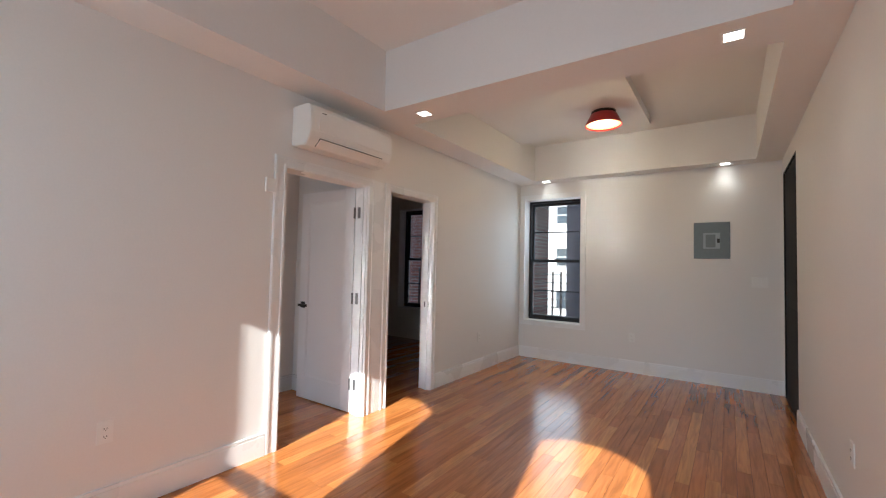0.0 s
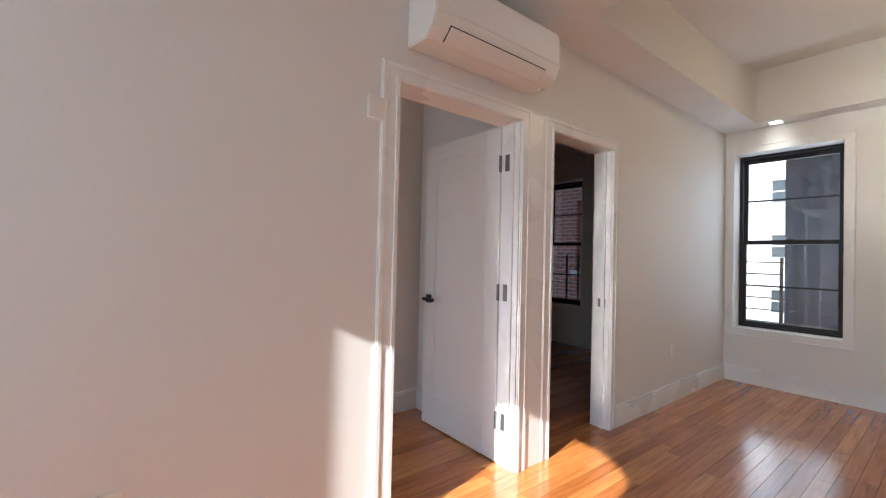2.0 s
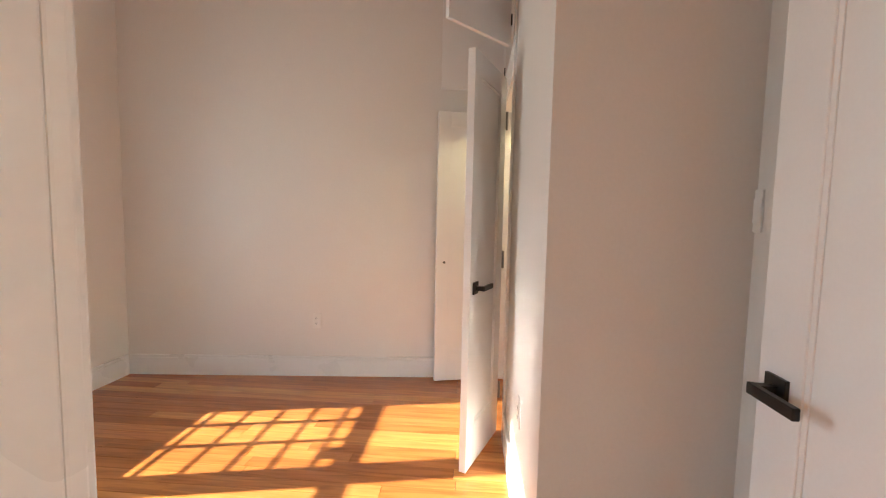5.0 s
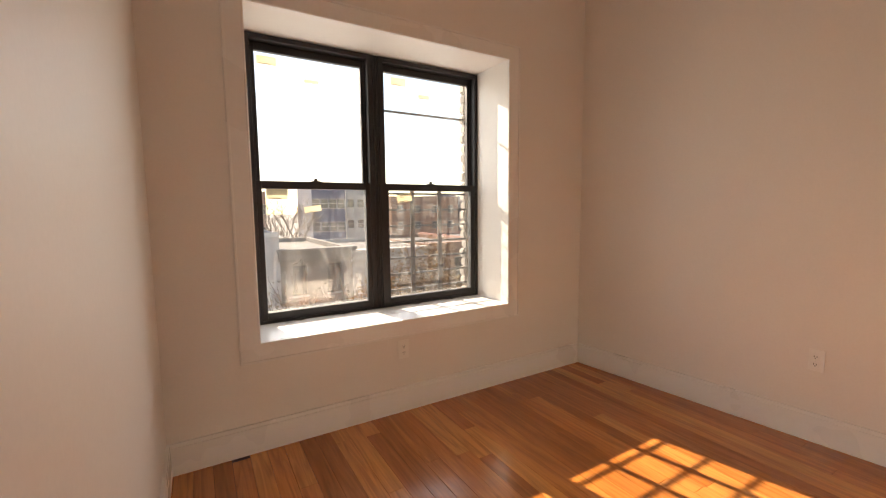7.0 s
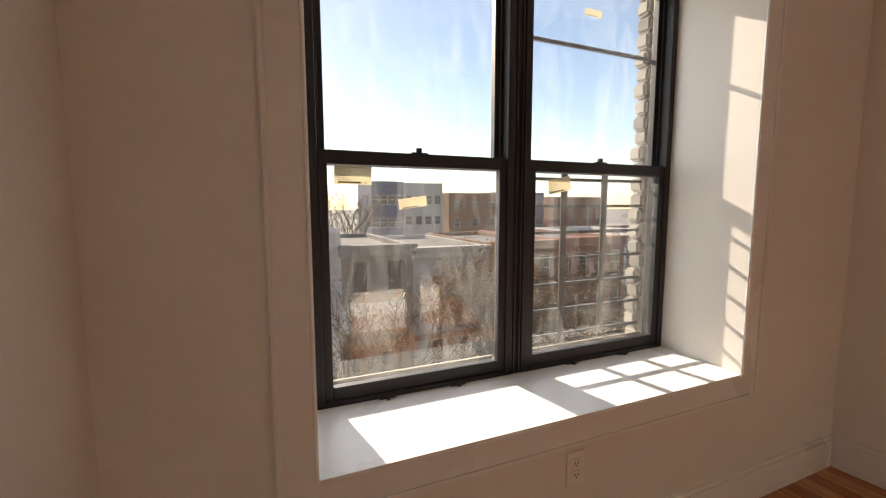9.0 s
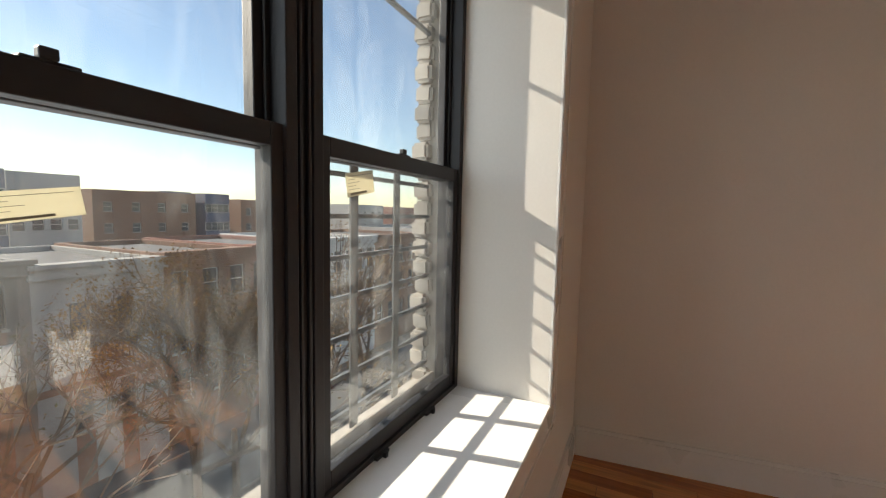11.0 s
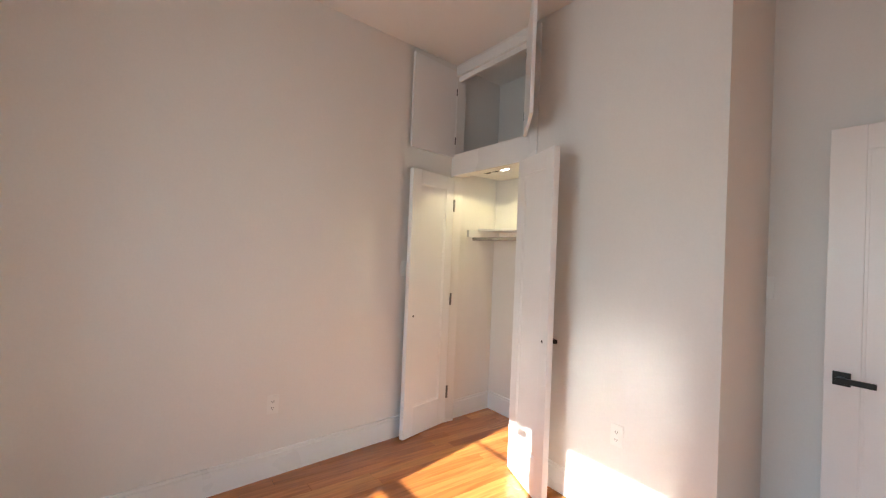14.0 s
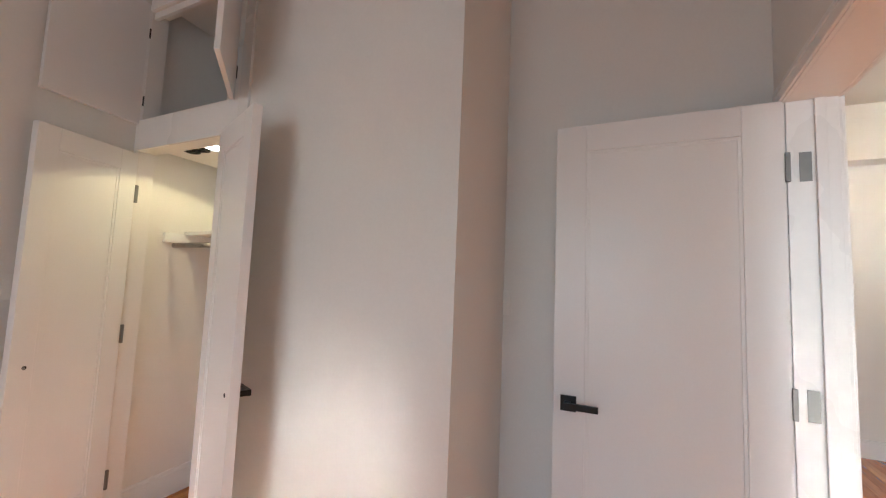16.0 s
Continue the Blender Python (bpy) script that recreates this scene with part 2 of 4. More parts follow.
def add_box(bm, a, b, slot=0):
    (x0, y0, z0), (x1, y1, z1) = a, b
    v = [bm.verts.new(p) for p in ((x0, y0, z0), (x1, y0, z0), (x1, y1, z0), (x0, y1, z0),
                                   (x0, y0, z1), (x1, y0, z1), (x1, y1, z1), (x0, y1, z1))]
    for q in ((0, 3, 2, 1), (4, 5, 6, 7), (0, 1, 5, 4), (1, 2, 6, 5), (2, 3, 7, 6), (3, 0, 4, 7)):
        f = bm.faces.new([v[i] for i in q])
        f.material_index = slot


def boxes(name, parts, mat, bevel=0.0, parent=None, **tags):
    """One mesh of several boxes, with its edges eased."""
    bm = bmesh.new()
    for p in parts:
        lo = tuple(min(p[0][i], p[1][i]) for i in range(3))
        hi = tuple(max(p[0][i], p[1][i]) for i in range(3))
        add_box(bm, lo, hi, p[2] if len(p) > 2 else 0)
    if bevel:
        bmesh.ops.bevel(bm, geom=list(bm.edges), offset=bevel, segments=2, affect="EDGES", profile=0.6)
    ob = new(name, mesh_of(bm, name, mat))
    if parent:
        ob.parent = parent
    return tagged(ob, **tags)


def tube(name, pts, r, mat, parent=None, seg=10, **tags):
    """A round bar along points."""
    bm = bmesh.new()
    for a, b in zip(pts, pts[1:]):
        a, b = Vector(a), Vector(b)
        d = b - a
        m = Matrix.Translation((a + b) / 2) @ d.to_track_quat("Z", "Y").to_matrix().to_4x4()
        bmesh.ops.create_cone(bm, cap_ends=True, segments=seg, radius1=r, radius2=r, depth=d.length + r * 0.5, matrix=m)
    for f in bm.faces:
        f.smooth = len(f.verts) == 4
    ob = new(name, mesh_of(bm, name, mat))
    if parent:
        ob.parent = parent
    return tagged(ob, **tags)


def lathe(name, profile, mat, place, parent=None, seg=40, **tags):
    bm = bmesh.new()
    rings = [[bm.verts.new((r * math.cos(2 * math.pi * i / seg), r * math.sin(2 * math.pi * i / seg), z)) for i in range(seg)]
             for r, z in profile]
    for a, b in zip(rings, rings[1:]):
        for i in range(seg):
            f = bm.faces.new((a[i], a[(i + 1) % seg], b[(i + 1) % seg], b[i]))
            f.smooth = True
    bmesh.ops.recalc_face_normals(bm, faces=list(bm.faces))
    ob = new(name, mesh_of(bm, name, mat))
    ob.location = place
    if parent:
        ob.parent = parent
    return tagged(ob, **tags)


def empty(name, m=None, **tags):
    ob = new(name)
    ob.empty_display_size = 0.1
    if m is not None:
        ob.matrix_basis = m
    return tagged(ob, **tags)


def holed(axis, c0, c1, u0, u1, z0, z1, holes):
    """Boxes of a wall with thickness c0..c1 across the axis, from u0 to u1, with rectangular holes (ua, ub, za, zb)."""
    cuts = sorted({u0, u1, *[h[0] for h in holes], *[h[1] for h in holes]})
    out = []
    for a, b in zip(cuts, cuts[1:]):
        gaps = sorted((h[2], h[3]) for h in holes if h[0] <= a and h[1] >= b)
        z = z0
        for g0, g1 in gaps + [(z1, z1)]:
            if g0 > z:
                out.append(((c0, a, z), (c1, b, g0)) if axis == "x" else ((a, c0, z), (b, c1, g0)))
            z = max(z, g1)
    return out


# ---------------------------------------------------------------- dimensions
T = 0.14                                   # partition thickness
LX, LY = 3.17, 6.60                        # living room: x 0..LX, y 0..LY
SOFFIT, TRAY = 2.62, 3.13
DOOR_H = 2.06
D1A, D1B = 2.435, 3.31                      # bedroom doorway
D2A, D2B = 3.585, 4.315                      # second doorway
BED_CEIL = 3.0
CLO_Y = 2.86                               # face of the closet
CLO_X1 = -1.165                             # closet's outer corner
REC_Y = 3.42                               # recess behind the door, closet back
WX0, WX1, WZ0, WZ1 = -2.19, -0.60, 0.572, 2.242      # bedroom window
WY = -0.40


def west(y):
    """The bedroom's west wall runs slightly askew."""
    return -2.93 - 0.095 * y


# ---------------------------------------------------------------- structure
S = dict(kind="structure")
boxes("wall_between", holed("x", -T, 0, 0, LY, 0, 3.3, [(D1A, D1B, 0, DOOR_H), (D2A, D2B, 0, DOOR_H)]), WALL,
      label="off-white painted partition with two doorways", category="wall", **S)
boxes("wall_north", holed("y", LY, LY + 0.34, -3.6, LX + 0.2, 0, 3.3, [(0.085, 0.93, 0.56, 2.38), (-2.46, -1.75, 0.56, 2.38)]), WALL,
      label="off-white outer wall with window openings", category="wall", **S)
boxes("wall_east", holed("x", LX, LX + 0.14, -0.4, LY, 0, 3.3, [(5.46, 6.5, 0, 2.44)]), WALL,
      label="off-white painted wall with a dark doorway", category="wall", **S)


def south_wall():
    """Street wall: a square bedroom opening and two arched living room openings."""
    bm = bmesh.new()
    y0, y1 = -0.52, 0.0
    arches = [(0.44, 1.36), (2.22, 3.13)]
    spring, rise = 2.32, 0.27
    holes = [(WX0 - 0.0, WX1 + 0.03, WZ0 - 0.005, WZ1 + 0.005)] + [(a, b, 0.5, spring + rise) for a, b in arches]
    for p in holed("y", y0, y1, -3.4, LX + 0.14, 0, 3.3, holes):
        add_box(bm, *p)
    for a, b in arches:
        n = 16
        for i in range(n):
            xa, xb = a + (b - a) * i / n, a + (b - a) * (i + 1) / n
            h = lambda x: spring + rise * math.sqrt(max(0, 1 - (2 * (x - a) / (b - a) - 1) ** 2))
            top = spring + rise + 0.002
            v = [bm.verts.new(p) for p in ((xa, y0, h(xa)), (xb, y0, h(xb)), (xb, y1, h(xb)), (xa, y1, h(xa)),
                                           (xa, y0, top), (xb, y0, top), (xb, y1, top), (xa, y1, top))]
            for q in ((0, 3, 2, 1), (4, 5, 6, 7), (0, 1, 5, 4), (1, 2, 6, 5), (2, 3, 7, 6), (3, 0, 4, 7)):
                bm.faces.new([v[k] for k in q])
    tagged(new("wall_south", mesh_of(bm, "wall_south", WALL)), label="off-white street wall with deep window reveals",
           category="wall", **S)


south_wall()


def quad_wall(name, p, q, thick, z0, z1, mat, label):
    """An upright wall from p to q (x, y), thickness to its left."""
    d = (Vector(q) - Vector(p)).normalized()
    nrm = Vector((-d.y, d.x)) * thick
    c = [Vector(p), Vector(q), Vector(q) + nrm, Vector(p) + nrm]
    bm = bmesh.new()
    lo = [bm.verts.new((*k, z0)) for k in c]
    hi = [bm.verts.new((*k, z1)) for k in c]
    bm.faces.new(lo[::-1])
    bm.faces.new(hi)
    for i in range(4):
        bm.faces.new((lo[i], lo[(i + 1) % 4], hi[(i + 1) % 4], hi[i]))
    bmesh.ops.recalc_face_normals(bm, faces=list(bm.faces))
    return tagged(new(name, mesh_of(bm, name, mat)), label=label, category="wall", kind="structure")


quad_wall("wall_west", (west(0), 0), (west(REC_Y), REC_Y), 0.15, 0, 3.3, WALL, "off-white painted bedroom wall")
# closet front: doors below, cupboard above
CX0, CX1 = -3.175, -2.34
boxes("wall_closet", holed("y", CLO_Y, CLO_Y + 0.09, west(CLO_Y), CLO_X1, 0, BED_CEIL,
                           [(CX0, CX1, 0, 2.06), (CX0, CX1, 2.24, 2.90)])
      + [((CLO_X1 - 0.09, CLO_Y + 0.09, 0), (CLO_X1, REC_Y, BED_CEIL)),
         ((-2.30, CLO_Y + 0.09, 0), (-2.21, REC_Y, BED_CEIL)),
         ((west(CLO_Y) + 0.005, CLO_Y + 0.09, 2.10), (-2.30, REC_Y, 2.20))], WALL,
      label="off-white closet wall with open cupboards", category="wall", **S)
boxes("wall_bedroom_north", [((-3.6, REC_Y, 0), (-T, REC_Y + 0.1, 3.3))], WALL, label="off-white bedroom end wall", category="wall", **S)
# the room's dimness is painted into this wall's colour
boxes("wall_room_west", [((-3.6, REC_Y + 0.1, 0), (-3.45, LY, 3.3))], SHADEWALL, label="unlit room wall with its shade put into the colour", category="wall", **S)
boxes("ceiling_bedroom", [((-3.45, 0, BED_CEIL), (-T, REC_Y, BED_CEIL + 0.12))], CEIL, label="white bedroom ceiling", category="ceiling", **S)
boxes("ceiling_room", [((-3.45, REC_Y + 0.1, 2.7), (-T, LY, 2.8))], CEIL, label="white ceiling of the unlit room", category="ceiling", **S)
# living room: soffits round two trays, a beam across
TX0, TX1, BEAM0, BEAM1, TY0, TY1 = 0.32, 2.93, 3.15, 3.53, 0.45, 6.38
boxes("ceiling_living", [((0, 0, SOFFIT), (TX0, LY, TRAY)), ((TX1, 0, SOFFIT), (LX, LY, TRAY)),
                         ((TX0, 0, SOFFIT), (TX1, TY0, TRAY)), ((TX0, BEAM0, SOFFIT), (TX1, BEAM1, TRAY)),
                         ((TX0, TY1, SOFFIT), (TX1, LY, TRAY)), ((TX0, BEAM1, 3.04), (1.93, 5.88, TRAY)),
                         ((0, 0, TRAY), (LX, LY, TRAY + 0.1))], CEIL,
      label="white plaster tray ceiling with soffits and a dropped panel", category="ceiling", **S)
boxes("floor", [((-3.6, -0.4, -0.25), (LX + 0.2, LY + 0.3, -0.014))], SUBFLOOR, label="varnished oak strip floor", category="floor", **S)
floor_ob = bpy.data.objects["floor"]
# hall beyond the east doorway, the lack of light put into its wall colour
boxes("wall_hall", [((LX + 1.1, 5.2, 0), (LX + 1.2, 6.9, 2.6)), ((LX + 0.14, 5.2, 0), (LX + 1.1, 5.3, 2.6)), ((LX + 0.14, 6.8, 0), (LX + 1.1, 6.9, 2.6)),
                    ((LX + 0.14, 5.2, 2.6), (LX + 1.2, 6.9, 2.7)), ((LX + 0.14, 5.2, -0.1), (LX + 1.2, 6.9, 0))], SHADEWALL,
      label="hall walls coloured dark for lack of light", category="wall", **S)


def baseboard(name, runs):
    """White boards with a cap bead: each run (x0, y0, x1, y1, normal x, normal y)."""
    bm = bmesh.new()
    for x0, y0, x1, y1, nx, ny in runs:
        p, q, n = Vector((x0, y0)), Vector((x1, y1)), Vector((nx, ny))
        for t0, t1, za, zb in ((0.016, 0, 0, 0.135), (0.010, 0, 0.135, 0.142), (0.014, 0, 0.142, 0.156)):
            c = [p, q, q + n * t0, p + n * t0]
            lo = [bm.verts.new((*k, za)) for k in c]
            hi = [bm.verts.new((*k, zb)) for k in c]
            bm.faces.new(hi), bm.faces.new(lo)
            for i in range(4):
                bm.faces.new((lo[i], lo[(i + 1) % 4], hi[(i + 1) % 4], hi[i]))
    bmesh.ops.recalc_face_normals(bm, faces=list(bm.faces))
    return tagged(new(name, mesh_of(bm, name, TRIM)), label="white painted baseboard with a moulded cap", category="baseboard", kind="structure")


baseboard("baseboard_living", [(0, 0, 0, D1A - 0.07, 1, 0), (0, D2B + 0.08, 0, LY, 1, 0), (0.016, LY, LX, LY, 0, -1), (LX, 0, LX, 5.45, -1, 0), (0.016, 0, LX - 0.016, 0, 0, 1)])
wn_ = Vector((1, 0.095)).normalized()
baseboard("baseboard_bedroom", [(west(0) + 0.016, 0, -T, 0, 0, 1), (west(0.016), 0.016, west(CLO_Y), CLO_Y, wn_.x, wn_.y), (CX1 + 0.06, CLO_Y, CLO_X1 + 0.016, CLO_Y, 0, -1),
                                (CLO_X1, CLO_Y, CLO_X1, REC_Y, 1, 0), (CLO_X1 + 0.016, REC_Y, -T, REC_Y, 0, -1), (-T, 0.016, -T, D1A - 0.08, -1, 0),
                                (west(3.05), CLO_Y + 0.09, west(REC_Y), REC_Y, wn_.x, wn_.y), (west(REC_Y) + 0.016, REC_Y, -2.30, REC_Y, 0, -1)])


def casing(name, x, sgn, a, b, top, w, parent=None, left=None):
    """Moulded door casing on a wall in the plane x, facing sgn."""
    parts = []
    wl = left or w
    for t, i0, i1 in ((0.012, 0.0, 1.0), (0.020, 0.06, 0.25), (0.017, 0.72, 0.95)):
        x1 = x + sgn * t
        parts += [((x, a - wl * i1, 0), (x1, a - wl * i0, top + w * i1)), ((x, b + w * i0, 0), (x1, b + w * i1, top + w * i1)),
                  ((x, a - wl * i0, top + w * i0), (x1, b + w * i0, top + w * i1))]
    return boxes(name, parts, TRIM, 0.002, label="white moulded door casing", category="trim", kind="structure")


casing("trim_bedroom_door", 0, 1, D1A + 0.03, D1B - 0.01, DOOR_H - 0.02, 0.08, left=0.098)
casing("trim_bedroom_inside", -T, -1, D1A + 0.03, D1B - 0.01, DOOR_H - 0.02, 0.07)
casing("trim_second_door", 0, 1, D2A + 0.015, D2B - 0.015, DOOR_H - 0.02, 0.08)
boxes("trim_between_doors", [((0.0, D1B + 0.068, 0.0), (0.010, D2A - 0.068, 2.11))], TRIM, 0.002,
      label="white flat trim between two doorways", category="trim", **S)
for nm, a, b in (("trim_jamb", D1A, D1B), ("trim_jamb_second", D2A, D2B)):
    boxes(nm, [((-T, a - 0.001, 0), (0, a + 0.03, DOOR_H)), ((-T, b - 0.018, 0), (0, b + 0.001, DOOR_H)), ((-T, a + 0.03, DOOR_H - 0.02), (0, b - 0.018, DOOR_H + 0.001)),
               ((-0.065, b - 0.03, 0), (-0.035, b - 0.018, DOOR_H - 0.02)), ((-0.065, a + 0.03, 0), (-0.035, a + 0.042, DOOR_H - 0.02))], TRIM, 0.002,
          label="white enamelled door jamb with stop", category="trim", **S)


# ---------------------------------------------------------------- windows
def window_unit(name, x0, x1, z0, z1, y, rail, muntins=(), latch=True, glass=GLASS, depth=0.09, inward=1, label=""):
    """A black double-hung unit: frame, upper and lower sash, meeting rail, glass. inward: +1 if the room lies towards +y."""
    root = empty(name, label=label, category="window", kind="structure")
    f = 0.03
    s = inward
    boxes("frame", [((x0, y - depth / 2, z0), (x0 + f, y + depth / 2, z1)), ((x1 - f, y - depth / 2, z0), (x1, y + depth / 2, z1)),
                    ((x0 + f, y - depth / 2, z1 - f), (x1 - f, y + depth / 2, z1)), ((x0 + f, y - depth / 2, z0), (x1 - f, y + depth / 2, z0 + 0.02)),
                    ((x0 + f, y - 0.004, z0 + 0.02), (x0 + f + 0.012, y + 0.004, z1 - f)), ((x1 - f - 0.012, y - 0.004, z0 + 0.02), (x1 - f, y + 0.004, z1 - f))],
          BLACKALU, 0.003, root)
    for part, za, zb, yy in (("upper_sash", rail - 0.02, z1 - f, y - 0.022 * s), ("lower_sash", z0 + 0.02, rail + 0.025, y + 0.022 * s)):
        w, d = 0.03, 0.015
        a, b = x0 + f, x1 - f
        p = [((a, yy - d, za), (a + w, yy + d, zb)), ((b - w, yy - d, za), (b, yy + d, zb)),
             ((a + w, yy - d, zb - 0.045), (b - w, yy + d, zb)), ((a + w, yy - d, za), (b - w, yy + d, za + 0.045))]
        p += [((a + w, yy - 0.008, m - 0.009), (b - w, yy + 0.008, m + 0.009)) for m in muntins if za < m < zb]
        boxes(part, p, BLACKALU, 0.003, root)
        g = boxes("pane", [((a + w, yy - 0.003, za + 0.045), (b - w, yy + 0.003, zb - 0.045))], glass, 0, root)
        g.visible_shadow = False
    if latch:
        c = (x0 + x1) / 2
        boxes("latch", [((c - 0.03, y + s * 0.03, rail + 0.025), (c + 0.03, y + s * 0.005, rail + 0.031)),
                        ((c - 0.008, y + s * 0.03, rail + 0.031), (c + 0.012, y + s * 0.015, rail + 0.046))], BLACKALU, 0.003, root)
    return root


MUL0, MUL1 = -1.396, -1.352
RAIL = 1.398
window_unit("window_1", WX0, MUL0, WZ0, WZ1, WY, RAIL, glass=GLASS_DIRTY, label="black aluminium double-hung sash with dusty glass")
window_unit("window_2", MUL1, WX1, WZ0, WZ1, WY, RAIL, glass=GLASS_DIRTY, label="black aluminium double-hung sash with dusty glass")
boxes("window_mullion", [((MUL0, WY - 0.05, WZ0), (MUL1, WY + 0.035, WZ1)), ((MUL0 + 0.006, WY + 0.035, WZ0), (MUL0 + 0.014, WY + 0.045, WZ1)),
                         ((MUL1 - 0.014, WY + 0.035, WZ0), (MUL1 - 0.006, WY + 0.045, WZ1))], BLACKALU, 0.003,
      label="black aluminium post between two sashes", category="window", **S)
window_unit("window_3", 0.085, 0.93, 0.56, 2.38, LY + 0.22, 1.455, (1.90, 1.0), inward=-1, label="black double-hung window with white reveal")
window_unit("window_4", -2.46, -1.75, 0.56, 2.38, LY + 0.22, 1.455, (1.90, 1.0), inward=-1, label="black double-hung window in an unlit room")
for nm, a, b in (("window_5", 0.44, 1.36), ("window_6", 2.22, 3.13)):
    window_unit(nm, a + 0.005, b - 0.005, 0.505, 2.62, -0.42, 1.45, latch=False, label="black double-hung window under an arched head")


def picture_casing(name, y, sgn, x0, x1, z0, z1, w):
    """Flat casing with an outer bead round a window opening."""
    p = []
    for t, i0, i1 in ((0.010, 0, 1), (0.016, 0.86, 0.97), (0.014, 0.03, 0.1)):
        y1 = y + sgn * t
        p += [((x0 - w * i1, y, z0 - w * i1), (x0 - w * i0, y1, z1 + w * i1)), ((x1 + w * i0, y, z0 - w * i1), (x1 + w * i1, y1, z1 + w * i1)),
              ((x0 - w * i0, y, z1 + w * i0), (x1 + w * i0, y1, z1 + w * i1)), ((x0 - w * i0, y, z0 - w * i1), (x1 + w * i0, y1, z0 - w * i0))]
    return boxes(name, p, TRIM, 0.0015, label="white flat window casing", category="trim", kind="structure")


picture_casing("trim_bedroom_window", 0, 1, WX0, WX1 + 0.03, WZ0, WZ1, 0.10)
picture_casing("trim_far_window", LY, -1, 0.085, 0.93, 0.56, 2.38, 0.09 - 0.015)
boxes("window_sill", [((WX0 + 0.002, WY + 0.045, WZ0 - 0.004), (WX1 + 0.028, 0.012, WZ0 + 0.003))], TRIM, 0.001, label="white painted deep window sill", category="sill", **S)


# ---------------------------------------------------------------- doors
def lever(parent, x, z, y, s, swing):
    """Black square-rose lever on a door face; s: side it stands out to; swing: way the lever points along x."""
    boxes("rose", [((x - 0.03, y, z - 0.03), (x + 0.03, y + s * 0.009, z + 0.03))], BLACKMETAL, 0.002, parent, label="black square rose")
    boxes("lever", [((x - 0.011, y + s * 0.009, z - 0.011), (x + 0.011, y + s * 0.05, z + 0.011)),
                    ((x - 0.012 if swing > 0 else x - 0.115, y + s * 0.042, z - 0.012), (x + 0.115 if swing > 0 else x + 0.012, y + s * 0.056, z + 0.012))],
          BLACKMETAL, 0.002, parent, label="black straight lever handle")


def door_leaf(name, w, h, m, hinges=(0.25, 1.02, 1.8), handed=1, stile=0.11, t=0.036, hole=None, levers=True, lever_back=True, label="", z_lever=0.915, mat=NICKEL):
    """One-panel door: the hinge edge at x = 0, the leaf along +x, faces at y = 0 and -t."""
    root = empty(name, m, label=label, category="door")
    top, bot = 0.11, 0.22
    p = [((0, -t, 0), (stile, 0, h)), ((w - stile, -t, 0), (w, 0, h)), ((stile, -t, 0), (w - stile, 0, bot)), ((stile, -t, h - top), (w - stile, 0, h)),
         ((stile, -t + 0.008, bot), (w - stile, -0.008, h - top))]
    boxes("leaf", p, DOORP, 0.0025, root)
    b = 0.012
    boxes("bead", [((stile, q, bot), (stile + b, q + e, h - top)) for q, e in ((-0.008, 0.004), (-t + 0.004, 0.004))]
          + [((w - stile - b, q, bot), (w - stile, q + e, h - top)) for q, e in ((-0.008, 0.004), (-t + 0.004, 0.004))]
          + [((stile + b, q, z), (w - stile - b, q + e, z + b)) for q, e in ((-0.008, 0.004), (-t + 0.004, 0.004)) for z in (bot, h - top - b)], DOORP, 0.001, root)
    for z in hinges:
        boxes("hinge", [((-0.003, -t + 0.004, z - 0.05), (-0.0005, -0.002, z + 0.05)), ((-0.012, -0.002, z - 0.05), (0.002, 0.010, z + 0.05))], mat, 0.001, root, label="satin nickel butt hinge")
    if levers:
        lever(root, w - 0.06, z_lever, 0, 1, -1)
        if lever_back:
            lever(root, w - 0.06, z_lever, -t, -1, -1)
    if hole is not None:
        lathe("latch_hole", [(0.0, 0.0), (0.007, 0.0), (0.007, 0.0015), (0.009, 0.0015), (0.009, -0.001)], SLOT, (w - 0.06, hole, z_lever), root, 12).rotation_euler = (radians(-90), 0, 0)
    return root


# the leaf lies along -x from the far jamb; its visible face looks to -y
door_leaf("bedroom_door", 0.76, 2.035, pose(-T - 0.006, 3.285, 0.01, 0, 0, 180), label="white one-panel door standing open against the wall", stile=0.12)
boxes("jamb_hinge", [((-0.075, D1B - 0.021, z - 0.05), (-0.108, D1B - 0.0185, z + 0.05)) for z in (0.26, 1.03, 1.81)], NICKEL, 0.0005,
      label="satin nickel hinge leaves on the jamb", category="hinge", **S)
boxes("strike_plate", [((-0.09, D2B - 0.0205, 0.89), (-0.03, D2B - 0.0183, 0.95))], NICKEL, 0.0005, label="nickel strike plate on the jamb", category="strike plate", **S)
# closet pair
door_leaf("closet_door", 0.49, 2.03, pose(CX0 + 0.012, CLO_Y - 0.005, 0.01, 0, 0, -76), stile=0.095, hole=0.0, levers=False, mat=NICKEL,
          label="white one-panel closet door standing open beside the wall")
lf = bpy.data.objects["closet_door"]
boxes("rose", [((0.40, -0.045, 0.885), (0.46, -0.036, 0.945))], BLACKMETAL, 0.002, lf, label="black square rose")
boxes("lever", [((0.36, -0.062, 0.903), (0.442, -0.045, 0.927))], BLACKMETAL, 0.002, lf, label="black lever handle")
rt = door_leaf("closet_door", 0.47, 2.03, pose(CX1 - 0.012, CLO_Y - 0.042, 0.01, 0, 0, -22), stile=0.095, levers=False,
               label="white one-panel closet door standing half open")
lever(rt, 0.41, 0.915, 0, 1, -1)
lathe("latch_hole", [(0.0, 0.0), (0.007, 0.0), (0.007, 0.0015), (0.009, 0.0015), (0.009, -0.001)], SLOT, (0.41, -0.036, 0.915), rt, 12).rotation_euler = (radians(90), 0, 0)
